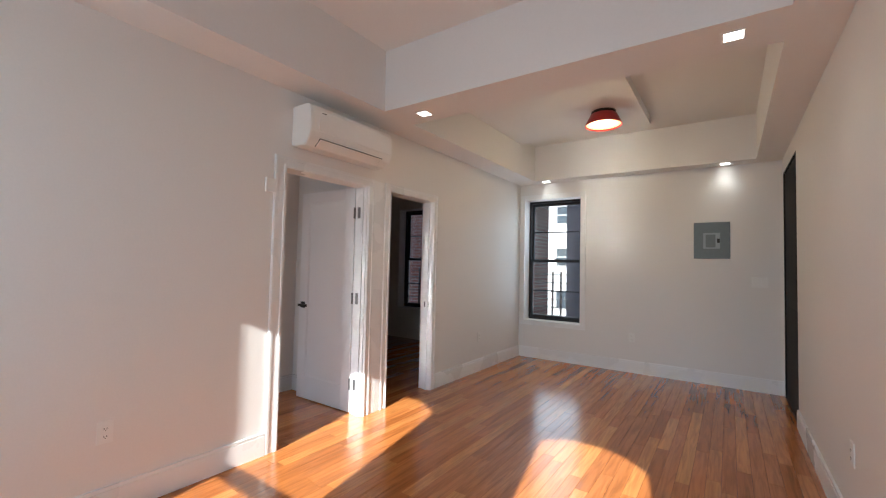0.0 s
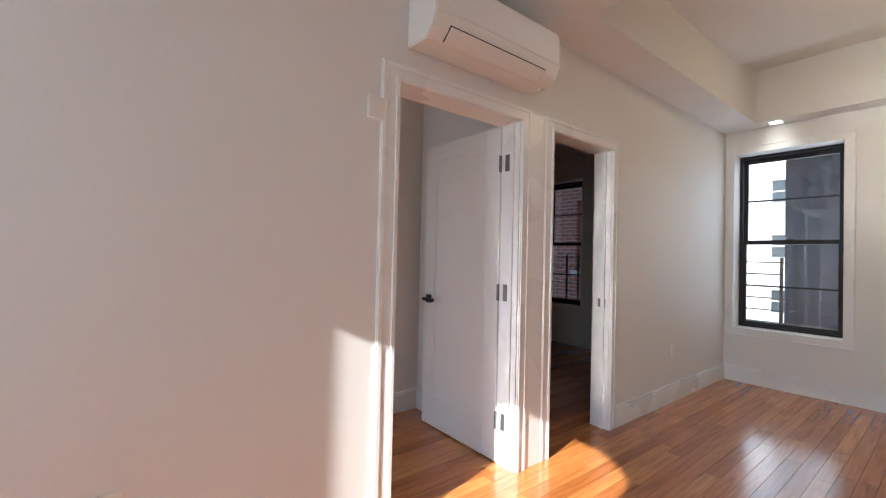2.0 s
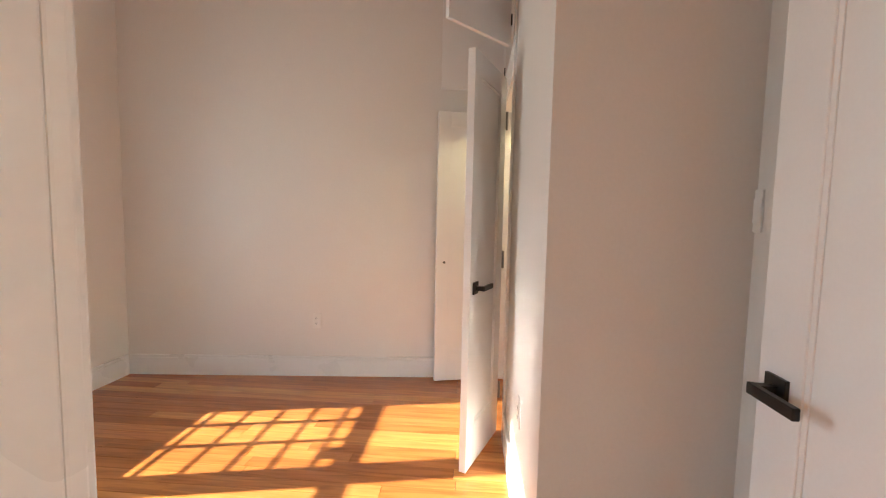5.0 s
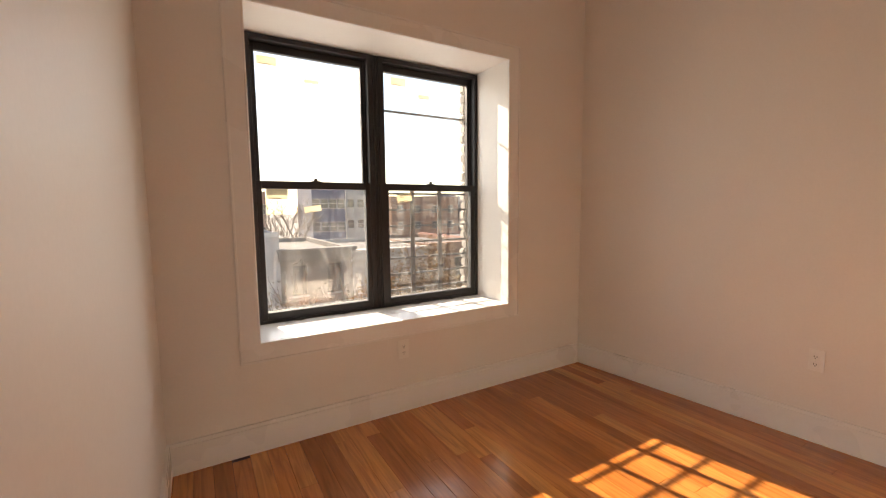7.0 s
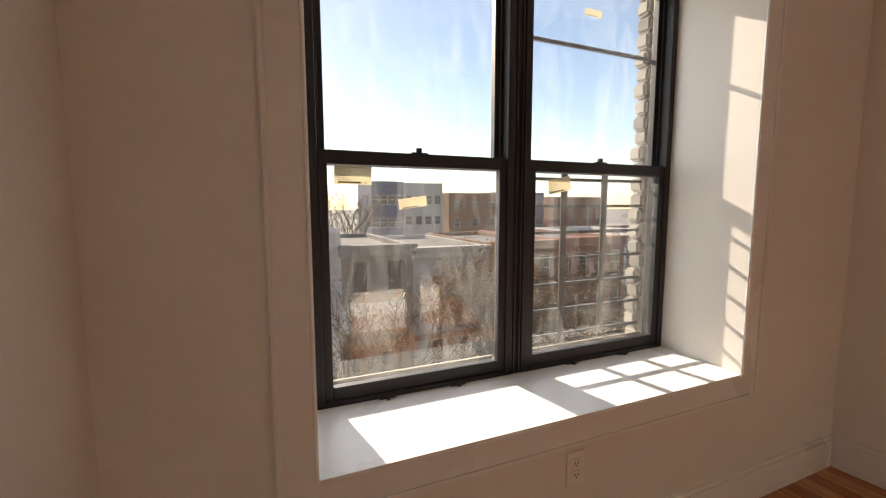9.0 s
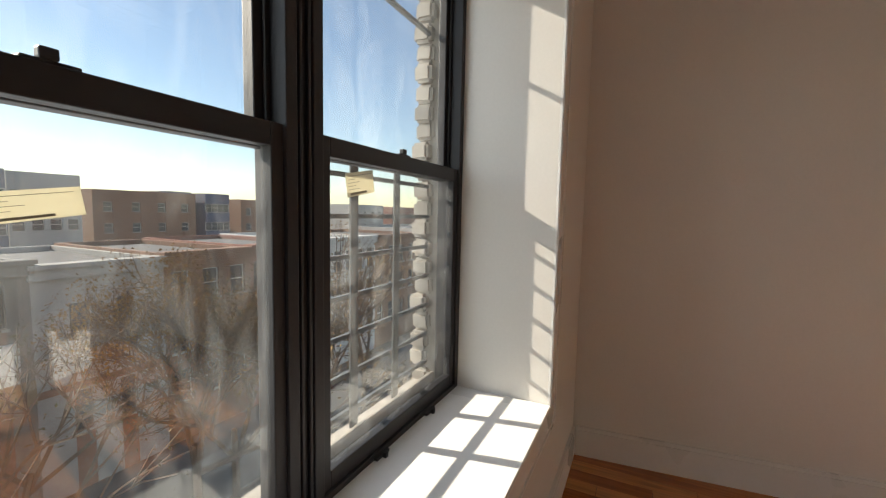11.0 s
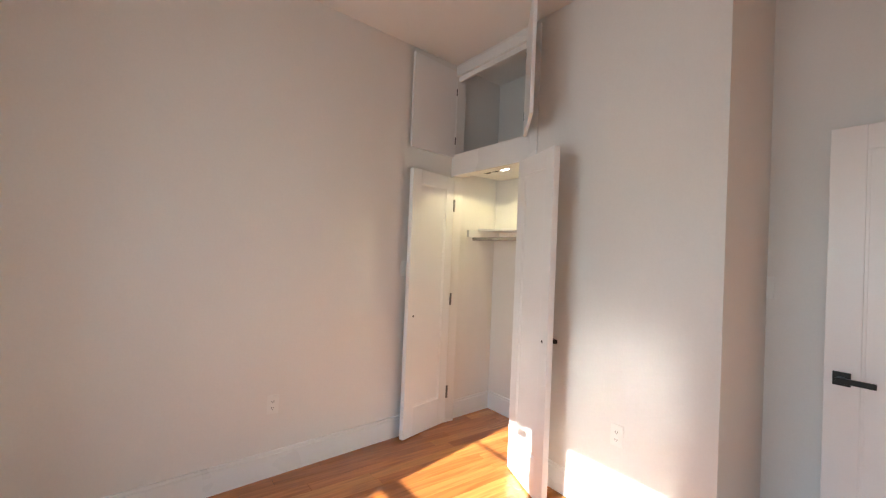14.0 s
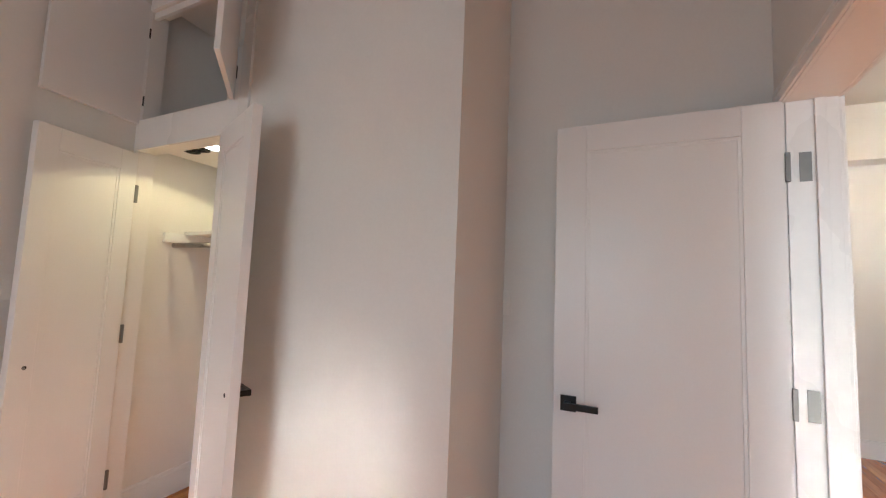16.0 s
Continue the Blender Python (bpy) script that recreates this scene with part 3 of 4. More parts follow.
for nm, m, lab in (("cupboard_door", pose(CX0 - 0.004, CLO_Y - 0.005, 2.215, 0, 0, -81), "white flat cupboard door standing wide open"),
                   ("cupboard_door", pose(CX1 - 0.012, CLO_Y - 0.03, 2.215, 0, 0, -43), "white flat cupboard door standing open")):
    r = empty(nm, m, label=lab, category="cupboard door", group="upper cupboard doors")
    boxes("leaf", [((0, -0.022, 0), (0.47, 0, 0.725))], DOORP, 0.003, r)
    for z in (0.14, 0.55):
        boxes("hinge", [((-0.006, -0.024, z - 0.03), (0.004, 0.004, z + 0.03))], SLOT, 0.001, r, label="dark hinge")
# trims of closet and cupboard
boxes("trim_closet", [((CX0 - 0.03, CLO_Y - 0.014, 0), (CX0 - 0.002, CLO_Y, 2.94)), ((CX1 + 0.002, CLO_Y - 0.014, 0), (CX1 + 0.065, CLO_Y, 2.97)),
                      ((CX0 - 0.002, CLO_Y - 0.014, 2.06), (CX1 + 0.002, CLO_Y, 2.235)), ((CX0 - 0.002, CLO_Y - 0.014, 2.90), (CX1 + 0.002, CLO_Y, 2.97)),
                      ((CX0, CLO_Y + 0.01, 2.86), (CX1, CLO_Y + 0.03, 2.90))], TRIM, 0.002,
      label="white casing round a closet and upper cupboard", category="trim", **S)
boxes("closet_shelf", [((west(3.25), 3.2, 1.62), (-2.30, REC_Y, 1.64)), ((west(3.1) + 0.001, 3.06, 1.56), (west(3.1) + 0.03, REC_Y, 1.62))], TRIM, 0.002,
      label="white wooden closet shelf on a cleat", category="shelf")
tube("closet_rail", [(west(3.1) + 0.03, 3.12, 1.545), (-2.30, 3.12, 1.545)], 0.016, CHROME, label="chrome hanging rail under the shelf", category="rail")
tube("coat_hook", [(-2.62, REC_Y, 0.92), (-2.62, REC_Y - 0.05, 0.93), (-2.58, REC_Y - 0.06, 0.90)], 0.006, BLACKMETAL, label="small dark hook on the closet wall", category="hook")
for i, x in enumerate((-2.99, -2.90, -2.79)):
    on = i == 2
    lathe("closet_spotlight", [(0.0, 0.004), (0.028, 0.004), (0.030, 0.0), (0.042, -0.004), (0.042, 0.004)], LED if on else SLOT, (x, 3.05, 2.096),
          label="lit round closet spotlight" if on else "unlit round closet spotlight", category="spotlight", group="closet spotlights")
cl = new("closet_lamp", bpy.data.lights.new("closet_lamp", "SPOT"))
cl.data.energy, cl.data.color, cl.data.spot_size, cl.data.shadow_soft_size = 2.4, (1.0, 0.8, 0.42), radians(140), 0.03
cl.location = (-2.79, 3.05, 2.085)
# black hall door
hd = empty("hall_door", pose(LX + 0.012, 5.465, 0.0, 0, 0, 90), label="black front door in a dark doorway", category="door")
boxes("leaf", [((0, -0.04, 0.01), (1.03, 0, 2.435)), ((0.1, 0.0, 0.25), (0.9, 0.006, 1.0)), ((0.1, 0.0, 1.15), (0.9, 0.006, 2.25))], BLACKDOOR, 0.004, hd)
boxes("trim_hall_door", [((LX - 0.001, 6.495, 0), (LX + 0.14, 6.51, 2.45)), ((LX - 0.001, 5.45, 2.44), (LX + 0.14, 6.51, 2.45))], BLACKDOOR, 0, label="black painted door lining", category="trim", **S)


# ---------------------------------------------------------------- fixtures
def outlet(name, m, label, switch=False, w=0.072):
    """A wall plate, in its own plane: x across, z up, facing -y."""
    r = empty(name, m, label=label, category="switch" if switch else "outlet")
    boxes("plate", [((-w / 2, -0.006, -0.058), (w / 2, 0, 0.058))], PLASTIC, 0.002, r)
    if switch:
        k = max(1, round(w / 0.046) - 0)
        for i in range(k):
            c = (i - (k - 1) / 2) * 0.046
            boxes("rocker", [((c - 0.016, -0.010, -0.033), (c + 0.016, -0.006, 0.033))], PLASTIC, 0.002, r)
    else:
        boxes("socket", [((-0.016, -0.009, 0.006), (0.016, -0.006, 0.034)), ((-0.016, -0.009, -0.034), (0.016, -0.006, -0.006))], PLASTIC, 0.002, r)
        boxes("slot", [((x - 0.0015, -0.0098, z + 0.002), (x + 0.0015, -0.0088, z + 0.010)) for x in (-0.006, 0.006) for z in (0.014, -0.026)]
              + [((-0.002, -0.0098, z), (0.002, -0.0088, z + 0.004)) for z in (0.009, -0.031)], SLOT, 0, r)["kind"] = "stuff"
    return r


OUT = "white duplex wall outlet above the baseboard"
outlet("outlet", pose(0, 1.46, 0.44, 0, 0, 90), OUT)
outlet("outlet", pose(0, 5.36, 0.44, 0, 0, 90), OUT)
outlet("outlet", pose(1.61, LY, 0.455), OUT)
outlet("outlet", pose(LX, 3.5, 0.47, 0, 0, -90), OUT)
outlet("outlet", pose(west(1.45), 1.45, 0.44, 0, 0, 90 - 5.43), OUT)
outlet("outlet", pose(-1.372, 0, 0.392, 0, 0, 180), OUT)
outlet("outlet", pose(-1.642, CLO_Y, 0.47), OUT)
outlet("light_switch", pose(2.96, LY, 1.235), "white three-gang light switch plate", True, 0.15)
outlet("light_switch", pose(-1.17, REC_Y, 1.30), "white light switch plate", True)
outlet("light_switch", pose(west(2.40), 2.40, 1.28, 0, 0, 90 - 5.43), "white light switch plate beside the closet", True)
boxes("thermostat", [((0, 2.30, 1.84), (0.018, 2.38, 1.94))], PLASTIC, 0.004, label="white plastic control holder on the wall", category="thermostat")

pb = empty("breaker_panel", pose(2.315, LY, 1.505), label="grey steel electrical breaker panel on the wall", category="electric panel")
boxes("cover", [((0, -0.012, 0), (0.37, 0, 0.44))], GREYSTEEL, 0.003, pb)
boxes("door", [((0.10, -0.02, 0.12), (0.27, -0.012, 0.31))], LIGHTSTEEL, 0.002, pb)
boxes("inner_panel", [((0.125, -0.024, 0.135), (0.225, -0.02, 0.29))], GREYSTEEL, 0.001, pb)
boxes("catch", [((0.24, -0.025, 0.19), (0.268, -0.02, 0.24))], SLOT, 0.001, pb)


def air_conditioner():
    y0, y1 = 2.50, 3.36
    r = empty("air_conditioner", pose(0, y0, 2.2), label="white wall-mounted split air conditioner above the door", category="air conditioner")
    prof = [(0.0, 0.01), (0.15, 0.0), (0.20, 0.04), (0.225, 0.10), (0.222, 0.25), (0.205, 0.292), (0.16, 0.305), (0.0, 0.305)]
    w = y1 - y0
    bm = bmesh.new()
    A = [bm.verts.new((x, 0, z)) for x, z in prof]
    B = [bm.verts.new((x, w, z)) for x, z in prof]
    bm.faces.new(A), bm.faces.new(B[::-1])
    for i in range(len(prof)):
        j = (i + 1) % len(prof)
        bm.faces.new((A[i], B[i], B[j], A[j]))
    bmesh.ops.bevel(bm, geom=[e for e in bm.edges], offset=0.006, segments=2, affect="EDGES")
    bmesh.ops.recalc_face_normals(bm, faces=list(bm.faces))
    ob = new("body", mesh_of(bm, "body", PLASTIC))
    ob.parent = r
    boxes("front_panel", [((0.221, 0.07, 0.105), (0.228, w - 0.02, 0.262))], PLASTIC, 0.003, r)
    fl = boxes("flap", [((0, 0.09, -0.004), (0.075, w - 0.12, 0.004))], PLASTIC, 0.002, r)
    fl.matrix_basis = pose(0.160, 0, 0.001, 0, -42, 0)
    sl = boxes("air_slot", [((0, 0.0865, -0.006), (0.0775, w - 0.1165, -0.001))], SLOT, 0, r)
    sl.matrix_basis = pose(0.157, 0, 0.006, 0, -42, 0)
    boxes("logo", [((0.2275, 0.09, 0.24), (0.2286, 0.13, 0.246))], SLOT, 0, r)
    tube("drain", [(0.12, w - 0.05, 0.012), (0.12, w - 0.05, -0.012)], 0.012, PLASTIC, r)


air_conditioner()

# red ceiling lamp
lr = empty("ceiling_lamp", pose(1.57, 5.22, 3.04), label="red enamel flush ceiling lamp with a warm diffuser", category="ceiling lamp")
lathe("base", [(0.0, 0.0), (0.125, 0.0), (0.125, -0.03), (0.11, -0.03)], BLACKMETAL, (0, 0, 0), lr, label="black ceiling base")
lathe("shade", [(0.128, -0.028), (0.135, -0.035), (0.185, -0.135), (0.19, -0.15), (0.182, -0.15), (0.13, -0.04)], RED, (0, 0, 0), lr, label="red enamel shade")
lathe("diffuser", [(0.0, -0.118), (0.09, -0.12), (0.174, -0.136), (0.174, -0.13)], BULB, (0, 0, 0), lr, label="glowing warm diffuser")
lb = new("lamp_light", bpy.data.lights.new("lamp_light", "POINT"))
lb.data.energy, lb.data.color, lb.data.shadow_soft_size, lb.location = 5, (1, 0.74, 0.42), 0.12, (1.57, 5.22, 2.86)

for x, y in ((0.575, 3.36), (2.70, 3.32), (0.46, 6.48), (2.64, 6.48)):
    r = empty("downlight", pose(x, y, SOFFIT), label="lit square recessed downlight in the soffit", category="downlight", group="living room downlights")
    boxes("bezel", [((-0.055, -0.055, -0.004), (0.055, -0.045, 0)), ((-0.055, 0.045, -0.004), (0.055, 0.055, 0)),
                    ((-0.055, -0.045, -0.004), (-0.045, 0.045, 0)), ((0.045, -0.045, -0.004), (0.055, 0.045, 0))], TRIM, 0.001, r)
    boxes("lens", [((-0.045, -0.045, -0.003), (0.045, 0.045, -0.001))], LED, 0, r, label="glowing white lens")
    sp = new("downlight_beam", bpy.data.lights.new("downlight_beam", "SPOT"))
    sp.data.energy, sp.data.color, sp.data.spot_size, sp.data.spot_blend, sp.data.shadow_soft_size = 1.6, (1, 0.93, 0.8), radians(110), 0.6, 0.04
    sp.location = (x, y, SOFFIT - 0.01)

# ---------------------------------------------------------------- window guards, labels, outer brick
def guard(name, x0, x1, z0, z1, y, n, uprights, label):
    """Flat steel bars outside a lower sash."""
    r = empty(name, pose(0, y, 0), label=label, category="window guard")
    for i in range(n):
        z = z0 + (z1 - z0) * i / (n - 1)
        boxes("bar", [((x0, -0.006, z - 0.007), (x1, 0.006, z + 0.007))], STEELBAR, 0.002, r)
    for x in uprights:
        boxes("upright", [((x - 0.017, 0.0065, z0 - 0.05), (x + 0.017, 0.014, z1 + 0.05))], STEELBAR, 0.002, r)


guard("window_guard", WX0 + 0.02, MUL0, 0.66, 1.36, -0.49, 7, (-1.69, -1.92), "dark steel bars outside the lower sash")
boxes("guard_bar", [((WX0 + 0.02, -0.50, 1.925), (MUL0, -0.485, 1.94))], STEELBAR, 0.002, label="single dark steel bar across the upper sash", category="window bar")
guard("window_guard", 0.1, 0.92, 0.62, 1.25, LY + 0.30, 6, (0.42, 0.55), "dark steel bars outside the lower sash")
guard("window_guard", -2.45, -1.76, 0.62, 1.25, LY + 0.30, 6, (-2.2, -2.0), "dark steel bars outside the lower sash")


for tx0, tx1 in ((WX0 + 0.035, MUL0 - 0.035), (MUL1 + 0.035, WX1 - 0.035)):
    boxes("trim_screen_track", [((tx0, -0.446, WZ0 + 0.009), (tx1, -0.458, WZ0 + 0.055)), ((tx0, -0.4585, WZ0 + 0.009), (tx1, -0.475, WZ0 + 0.02))], STONE, 0.001,
          label="beige weathered screen track at the window's foot", category="trim", **S)
    for cx in (tx0 + (tx1 - tx0) * 0.3, tx0 + (tx1 - tx0) * 0.7):
        boxes("sash_catch", [((cx - 0.03, WY + 0.046, WZ0 + 0.0035), (cx + 0.03, WY + 0.058, WZ0 + 0.012)), ((cx - 0.006, WY + 0.058, WZ0 + 0.0035), (cx + 0.006, WY + 0.07, WZ0 + 0.018))], BLACKALU, 0.001,
              label="small black catch at the foot of the sash", category="catch", group="sash catches")


def paper(x, z, w, h, tilt, y, lines, barcode=True, number=""):
    """A printed label stuck on the inside of the glass, facing the room."""
    r = empty("glass_label", pose(x, y, z, 0, tilt, 180), label="cream printed paper label stuck on the glass", category="label", group="labels on the window glass")
    boxes("sheet", [((-w / 2, -0.001, -h / 2), (w / 2, 0, h / 2))], STICKER, 0, r)
    p = []
    for i in range(lines):
        zz = h / 2 - h * (i + 1) / (lines + 2.2)
        a = -w * 0.44
        b = w * (0.42 if i == 0 else (-0.18 if i % 2 else -0.05))
        p.append(((a, -0.0016, zz - h * 0.01), (b, -0.0012, zz + h * 0.01)))
    if barcode:
        p.append(((-w * 0.4, -0.0016, -h * 0.43), (w * 0.2, -0.0012, -h * 0.34)))
    boxes("print", p, INK, 0, r)["kind"] = "stuff"
    if number:
        c = bpy.data.curves.new("number", "FONT")
        c.body, c.size = number, h * 0.13
        c.materials.append(INK)
        t = new("number", c)
        t.matrix_basis = pose(w * 0.28, -0.0018, -h * 0.45, 90, 0, 0)
        t.parent = r


GY = WY + 0.029
paper(-0.743, 1.345, 0.122, 0.062, 1, GY, 7, number="220")
paper(-0.948, 1.256, 0.103, 0.036, -8, GY, 4)
paper(-1.576, 1.328, 0.112, 0.058, -10, GY, 5)
paper(-0.727, 2.12, 0.11, 0.05, 0, GY - 0.044, 5)
paper(-0.98, 2.035, 0.09, 0.022, 0, GY - 0.044, 3)
paper(-1.566, 2.118, 0.115, 0.055, 0, GY - 0.044, 5)
paper(-1.763, 2.04, 0.09, 0.028, 0, GY - 0.044, 3)

ret = boxes("window_return", [((WX0 - 0.10, -0.53, 0.53), (WX0 + 0.004, -0.522, 2.3)), ((WX0 - 0.001, -0.52, WZ0 + 0.01), (WX0 + 0.007, -0.447, WZ1), 1), ((WX0, -0.54, WZ0 - 0.006), (WX1 + 0.028, -0.447, WZ0 + 0.008), 1)], [MORTAR, STONE], 0, label="pale rough stone return outside the window", category="wall", **S)
rb = random.Random(3)
bmk = bmesh.new()
add_box(bmk, (0, 0, 0), (0.06, 0.075, 0.07))
bmesh.ops.bevel(bmk, geom=list(bmk.edges), offset=0.012, segments=2, affect="EDGES")
brick_mesh = mesh_of(bmk, "brick", STONE)
for i in range(23):
    ob = new("brick", brick_mesh)
    ob.matrix_basis = pose(WX0 - 0.022 + rb.uniform(-0.008, 0.008), -0.555 + rb.uniform(-0.006, 0.006), 0.56 + i * 0.075, rb.uniform(-4, 4), rb.uniform(-4, 4), rb.uniform(-6, 6))
    ob.parent = ret
# unseen storeys added above: they close the building and shade the north court
boxes("wall_upper_storey", [((-3.6, -0.58, 3.42), (LX + 0.3, LY + 0.34, 11.0))], STUCCO_G, label="unseen block above the rooms, added to shade the court", category="wall", **S)

# ---------------------------------------------------------------- street
GZ = -11.0
bmg = bmesh.new()
bmesh.ops.create_grid(bmg, x_segments=1, y_segments=1, size=1500, matrix=Matrix.Translation((0, 0, GZ - 0.15)))
tagged(new("ground", mesh_of(bmg, "ground", PAVING)), label="grey city ground", category="ground", **S)
boxes("road", [((-200, -15, GZ - 0.149), (200, -6, GZ - 0.1))], ASPHALT, label="worn asphalt street", category="road", **S)
boxes("pavement", [((-200, -20, GZ - 0.149), (200, -15, GZ)), ((-200, -6, GZ - 0.149), (200, -0.6, GZ))], PAVING, 0, label="concrete pavement with kerb", category="pavement", **S)


def house(x0, x1, y, depth, top, mat, cols, rows, base=None, band=None, label="", cornice=True, ground=GZ, face=1, win=(0.95, 1.65), first=2.2, holes=None, bands=()):
    """A town house: front wall with real openings, panes, sills, cornice and flat roof. face: way the front looks along y."""
    r = empty("house", pose(x0, y, ground), label=label, category="house", group="town houses")
    W, H = x1 - x0, top - ground
    given, holes = holes, []
    pitch = (H - first) / rows
    for i in range(cols):
        cx = W * (i + 0.5) / cols
        for j in range(rows):
            z = first + pitch * j
            holes.append((cx - win[0] / 2, cx + win[0] / 2, z, min(z + win[1], z + pitch - 0.5)))
    if given:
        holes = [(a - x0, b - x0, za - ground, zb - ground) for a, b, za, zb in given]
    front = holed("y", 0, -0.3 * face, 0, W, 0, H, holes)
    mats = [mat, base or mat, band or mat]
    pr = []
    for a, b in front:
        mid = (a[2] + b[2]) / 2
        pr.append((a, b, 1 if mid < first + pitch * 0.9 else (2 if mid < first + pitch * 1.75 else 0)))
    boxes("wall", pr + [((0, -0.301 * face, 0), (0.25, -depth * face, H)), ((W - 0.25, -0.301 * face, 0), (W, -depth * face, H)), ((0.25, -(depth - 0.25) * face, 0), (W - 0.25, -depth * face, H))], mats, 0, r)
    boxes("roof", [((0.25, -0.3 * face, H - 0.5), (W - 0.25, -(depth - 0.25) * face, H - 0.3))], ROOF, 0, r)
    if cornice:
        boxes("cornice", [((-0.1, 0.25 * face, H - 0.55), (W + 0.1, 0.002 * face, H - 0.1)), ((-0.15, 0.4 * face, H - 0.1), (W + 0.15, -0.3 * face, H + 0.08))], mat, 0.02, r)
    for a, b, za, zb, bm_ in bands:
        boxes("facing", [((a - x0, 0.05 * face, za - ground), (b - x0, 0.003 * face, zb - ground))], bm_, 0.01, r)
    for a, b, za, zb in holes:
        boxes("window", [((a, -0.14 * face, za), (a + 0.06, -0.2 * face, zb)), ((b - 0.06, -0.14 * face, za), (b, -0.2 * face, zb)), ((a + 0.06, -0.14 * face, zb - 0.06), (b - 0.06, -0.2 * face, zb)),
                         ((a + 0.06, -0.14 * face, (za + zb) / 2 - 0.03), (b - 0.06, -0.2 * face, (za + zb) / 2 + 0.03)),
                         ((a + 0.06, -0.17 * face, za), (b - 0.06, -0.19 * face, zb - 0.06), 1), ((a - 0.08, 0.07 * face, za - 0.1), (b + 0.08, -0.14 * face, za), 2)],
              [IRON if given else STUCCO_W, DARKGLASS, CONCRETE], 0, r)
    return r


house(-4.02, 3.5, -21, 11, 0.03, STUCCO_P, 4, 4, label="pale rendered town house with dark-framed windows and a flat roof", cornice=False,
      holes=[(-3.25, -1.61, -3.73, -1.63), (-0.3, 0.9, -3.73, -1.63)] + [(a, a + 0.65, z, z + h) for a in (-3.4, -1.92, -0.3, 1.2) for z, h in ((-6.36, 1.9), (-8.39, 1.43))],
      bands=[(-4.02, -1.9, -0.13, 0.12, STUCCO_W), (-4.02, 3.5, -9.1, -8.95, STUCCO_W)])
house(-3.34, 1.5, -25, 6, 2.75, STUCCO_P, 3, 1, ground=-0.6, label="pale penthouse storey with small windows", cornice=False, first=0.9, win=(0.7, 1.2))
house(-1.0, 0.4, -26, 3, 3.4, STUCCO_G, 1, 1, ground=2.4, label="grey roof bulkhead on a penthouse", cornice=False, holes=[(-0.6, -0.2, 2.6, 3.0)])
house(-8.02, -4.02, -21, 11, -0.9, DARKSTUCCO, 3, 3, BROWN, label="dark grey town house with a white band and brown base",
      holes=[(a, a + 0.75, -3.4, -1.75) for a in (-5.4, -7.3)] + [(a, a + 0.75, -8.6, -6.9) for a in (-4.9, -6.9)],
      bands=[(-7.6, -4.02, -5.6, -4.0, STUCCO_W), (-8.02, -4.02, -1.05, -0.8, STUCCO_W), (-8.02, -4.02, -6.6, -5.62, OCHRE)])
house(-13.0, -8.02, -21, 11, -1.15, STUCCO_G, 3, 3, REDDISH, label="grey town house with a white panel and a red base",
      holes=[(a, a + 0.65, -4.15, -2.8) for a in (-9.85, -11.6)] + [(a, a + 0.65, -8.4, -6.6) for a in (-9.9, -11.6)],
      bands=[(-9.6, -8.6, -6.1, -4.25, STUCCO_W), (-13.0, -8.02, -6.5, -6.2, BROWN)])
house(-18.0, -13.0, -21, 11, -1.0, BROWN, 3, 3, label="brown town house with a pale cornice")
house(-24.0, -18.0, -21, 11, -0.9, BRICK, 4, 3, label="red brick town house")
house(-31.0, -24.0, -21, 11, -0.8, STUCCO_W, 5, 3, label="pale town house with many windows")
house(-40.0, -31.0, -21, 11, -0.8, BROWN, 5, 3, label="brown town house with a pale cornice")
house(-55.0, -40.0, -21, 11, -0.4, STUCCO_G, 7, 3, label="long grey town house")
house(3.5, 9.5, -21, 11, -0.9, BRICK, 4, 3, label="red brick town house")
for x, w, y, t, mt in ((-20, 5, -60, 5.0, BLUEWALL), (-29, 7, -66, 5.2, STUCCO_G), (-47, 15, -70, 3.75, BROWN), (-52, 4.5, -68, 3.9, BLUEWALL), (-56, 5, -85, 4.6, BLUEWALL), (-9, 5, -62, 4.0, BRICK),
                       (-70, 14, -70, 3.2, BROWN), (-90, 12, -60, 3.0, STUCCO_G), (4, 10, -70, 3.4, STUCCO_G), (-110, 16, -60, 2.8, BRICK)):
    house(x, x + w, y, 10, t, mt, 4, 4, label="distant apartment block on the skyline", cornice=False, win=(1.2, 1.4))
# spiral stair on the white house
sp_ = empty("spiral_stair", pose(-3.0, -24.2, -0.47), label="black iron spiral stair on a roof", category="stair")
tube("post", [(0, 0, 0), (0, 0, 3.2)], 0.05, IRON, sp_)
for i in range(14):
    a = i * 0.5
    st = boxes("tread", [((0, -0.12, 0), (0.7, 0.12, 0.03))], IRON, 0, sp_)
    st.matrix_basis = pose(0, 0, 0.2 * i + 0.1, 0, 0, math.degrees(a))
tube("handrail", [(0.7 * math.cos(i * 0.5), 0.7 * math.sin(i * 0.5), 0.2 * i + 1.0) for i in range(14)], 0.025, IRON, sp_)

# court on the north side
house(-9.5, -0.62, 8.7, 0.8, 9.0, BRICK, 2, 4, label="red brick wing across a narrow court", face=-1, cornice=False, win=(0.8, 1.4), first=4.0)
house(0.08, 5.5, 8.6, 6, 9.0, BLUEWALL, 1, 4, label="dark slate-blue wing across a narrow court", face=-1, cornice=False, win=(0.5, 0.8), first=4.0)
house(-16.0, 8.0, 34, 8, 12.0, STUCCO_W, 8, 6, label="white apartment block in sunlight", face=-1, cornice=False, win=(1.3, 1.4))


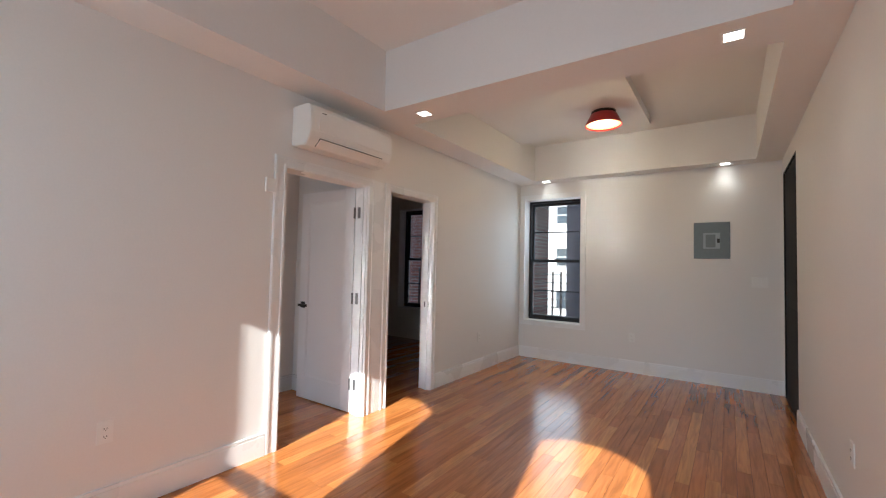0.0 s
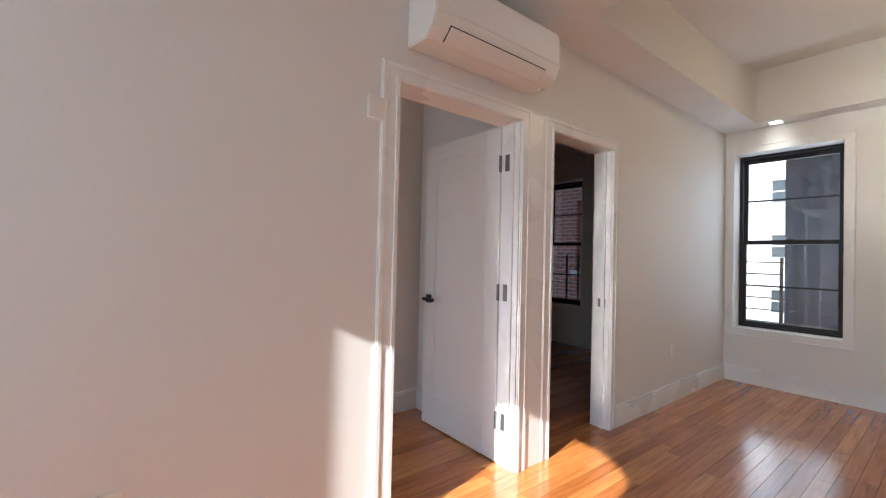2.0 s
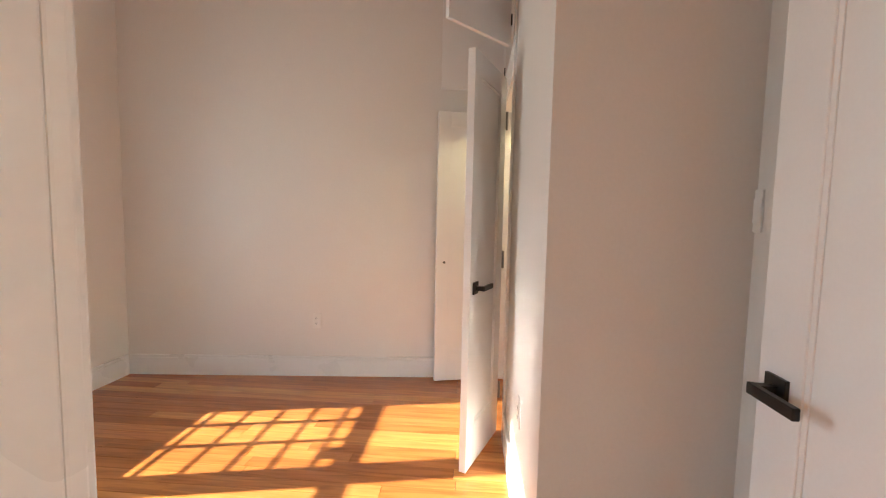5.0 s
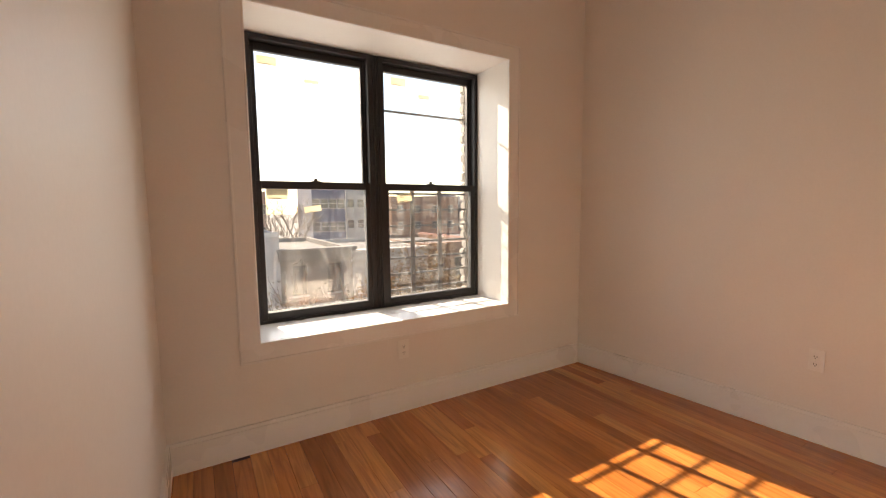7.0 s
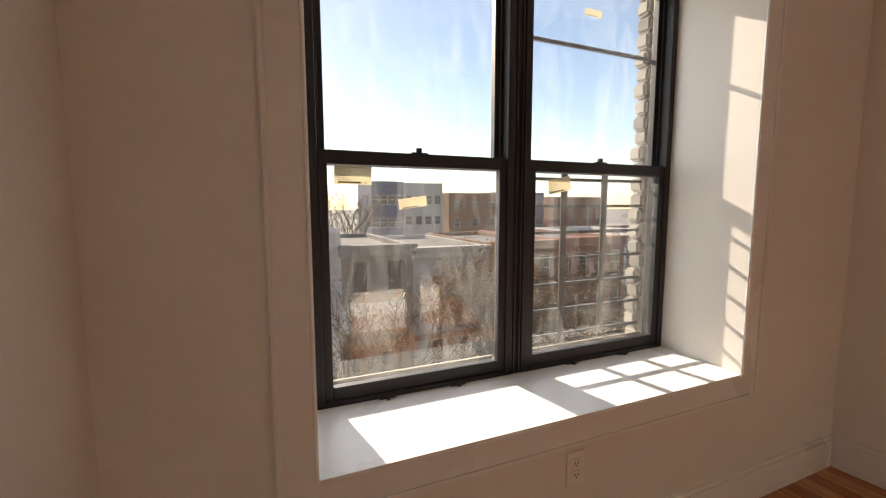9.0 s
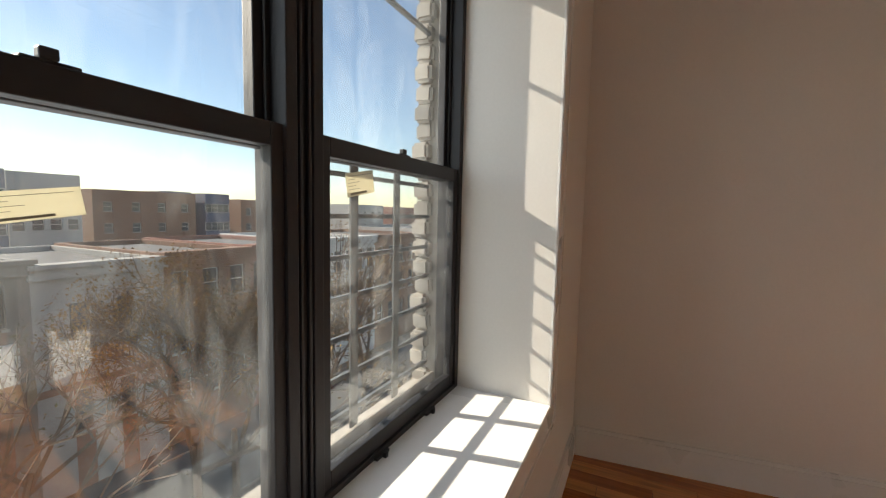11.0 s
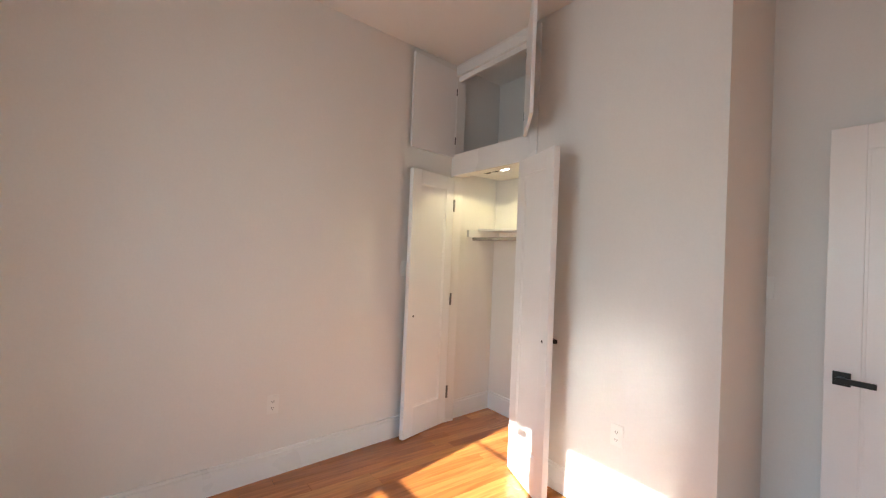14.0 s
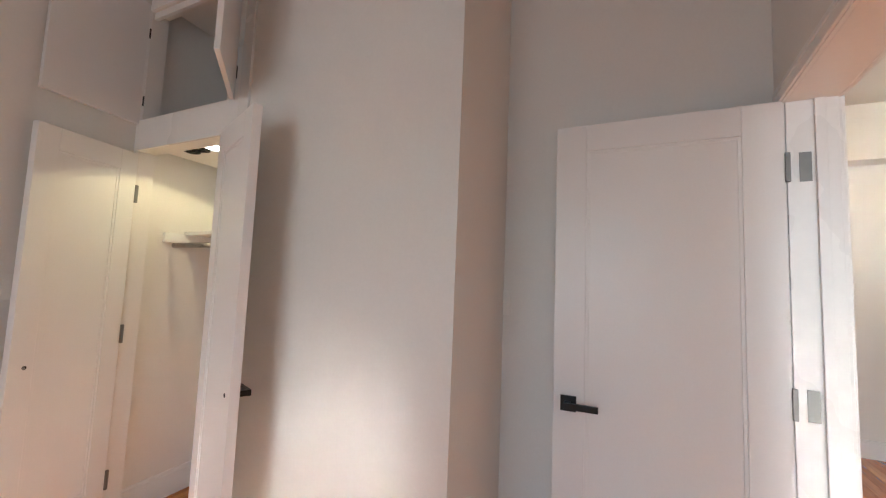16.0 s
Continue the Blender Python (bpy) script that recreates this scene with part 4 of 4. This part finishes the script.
def tree(x, y, z, height, seed, mat, leaves, spread=0.5, twigs=6, label=""):
    """Tapered trunk and limbs, with many small leaves in an uneven crown."""
    rng = random.Random(seed)
    r = empty("tree", pose(x, y, z), label=label, category="tree", group="street trees")
    bm, lv = bmesh.new(), bmesh.new()

    def limb(p, d, length, rad, depth):
        q = p + d * length
        m = Matrix.Translation((p + q) / 2) @ d.to_track_quat("Z", "Y").to_matrix().to_4x4()
        bmesh.ops.create_cone(bm, cap_ends=False, segments=7 if depth > 3 else 3, radius1=rad, radius2=rad * 0.68, depth=length * 1.03, matrix=m)
        if depth == 0:
            for _ in range(leaves):
                c = q + Vector((rng.gauss(0, 0.28), rng.gauss(0, 0.28), rng.gauss(-0.08, 0.25)))
                u = Vector((rng.gauss(0, 1), rng.gauss(0, 1), rng.gauss(0, 1))).normalized()
                w = u.orthogonal().normalized()
                s = rng.uniform(0.035, 0.075)
                lv.faces.new([lv.verts.new(c + u * s), lv.verts.new(c + w * s * 0.6), lv.verts.new(c - u * s), lv.verts.new(c - w * s * 0.6)])
            return
        for k in range(3 if depth != 5 else 4):
            v = Vector((rng.gauss(0, spread), rng.gauss(0, spread), rng.gauss(0.12, 0.3)))
            limb(p + d * length * rng.uniform(0.65, 1.0), (d + v).normalized(), length * rng.uniform(0.6, 0.85), rad * 0.62, depth - 1)

    limb(Vector((0, 0, 0)), Vector((0.03, 0.02, 1)).normalized(), height * 0.3, height * 0.014, twigs)
    w = new("trunk", mesh_of(bm, "trunk", BARK))
    w.parent = r
    if leaves:
        f = new("leaves", mesh_of(lv, "leaves", mat))
        f.parent = r
        tagged(f, kind="stuff", label="sparse autumn leaves")
    else:
        lv.free()


tree(-9.6, -13.5, GZ, 13.2, 4, LEAF, 14, label="half-bare street tree with yellow autumn leaves")
tree(-11.2, -13.6, GZ, 12.4, 9, LEAF2, 6, label="half-bare street tree with olive autumn leaves")
tree(-0.1, -10.5, GZ, 10.6, 12, LEAF2, 1, label="nearly bare street tree")
tree(-9.5, -46, GZ, 18, 21, LEAF2, 0, twigs=5, label="tall bare tree behind the houses")
tree(-20.0, -14, GZ, 12, 31, LEAF, 12, twigs=5, label="half-bare street tree with yellow autumn leaves")
tree(-4.6, -13.2, GZ, 12.0, 41, LEAF2, 3, twigs=5, label="nearly bare street tree")
tree(-15.0, -13.0, GZ, 12.2, 43, LEAF, 10, twigs=5, label="half-bare street tree with yellow autumn leaves")
tree(-3.5, -48, GZ, 19, 47, LEAF2, 0, twigs=5, label="tall bare tree behind the houses")


# ---------------------------------------------------------------- floor boards
def floor_boards():
    """Oak strips along y: near ones are pieces of their own, the rest one sheet of strips."""
    rng = random.Random(5)
    W = 0.082
    shared, far = {}, bmesh.new()
    tone = far.loops.layers.float_color.new("tone")
    count = 0
    x = -3.44
    while x < LX:
        y = -0.02 - rng.random() * 0.9
        living = x > -0.02
        y_end = LY
        while y < y_end:
            n = rng.choice((0.55, 0.8, 1.05, 1.3, 1.6))
            a, b = max(y, 0.0 if living or x > -3.3 else 0.0), min(y + n, y_end)
            y += n
            if b - a < 0.05:
                continue
            w = min(W, LX - x)
            near = ((x < -0.05 and b < 3.5 and a >= 0) or (x >= -0.05 and 1.2 < a and b < 5.4)) and abs(b - a - n) < 1e-6 and w == W and count < 300
            if near:
                if n not in shared:
                    bm = bmesh.new()
                    e = 0.0009
                    lo = [bm.verts.new((p, q, -0.012)) for p, q in ((0.0006, 0.0006), (W - 0.0006, 0.0006), (W - 0.0006, n - 0.0006), (0.0006, n - 0.0006))]
                    hi = [bm.verts.new((p, q, 0.0)) for p, q in ((e, e), (W - e, e), (W - e, n - e), (e, n - e))]
                    bm.faces.new(hi)
                    for i in range(4):
                        bm.faces.new((lo[i], lo[(i + 1) % 4], hi[(i + 1) % 4], hi[i]))
                    shared[n] = mesh_of(bm, "plank", OAK)
                ob = new("plank", shared[n])
                ob.location = (x, a, 0)
                ob.parent = floor_ob
                count += 1
            else:
                e = 0.0009
                lo = [far.verts.new((p, q, -0.012)) for p, q in ((x, a), (x + w, a), (x + w, b), (x, b))]
                hi = [far.verts.new((p, q, 0.0)) for p, q in ((x + e, a + e), (x + w - e, a + e), (x + w - e, b - e), (x + e, b - e))]
                fs = [far.faces.new(hi)] + [far.faces.new((lo[i], lo[(i + 1) % 4], hi[(i + 1) % 4], hi[i])) for i in range(4)]
                g = rng.random()
                for f in fs:
                    for lp in f.loops:
                        lp[tone] = (g, g, g, 1)
        x += W
    ob = new("planks", mesh_of(far, "planks", OAK))
    ob.parent = floor_ob
    tagged(ob, kind="stuff")


floor_boards()
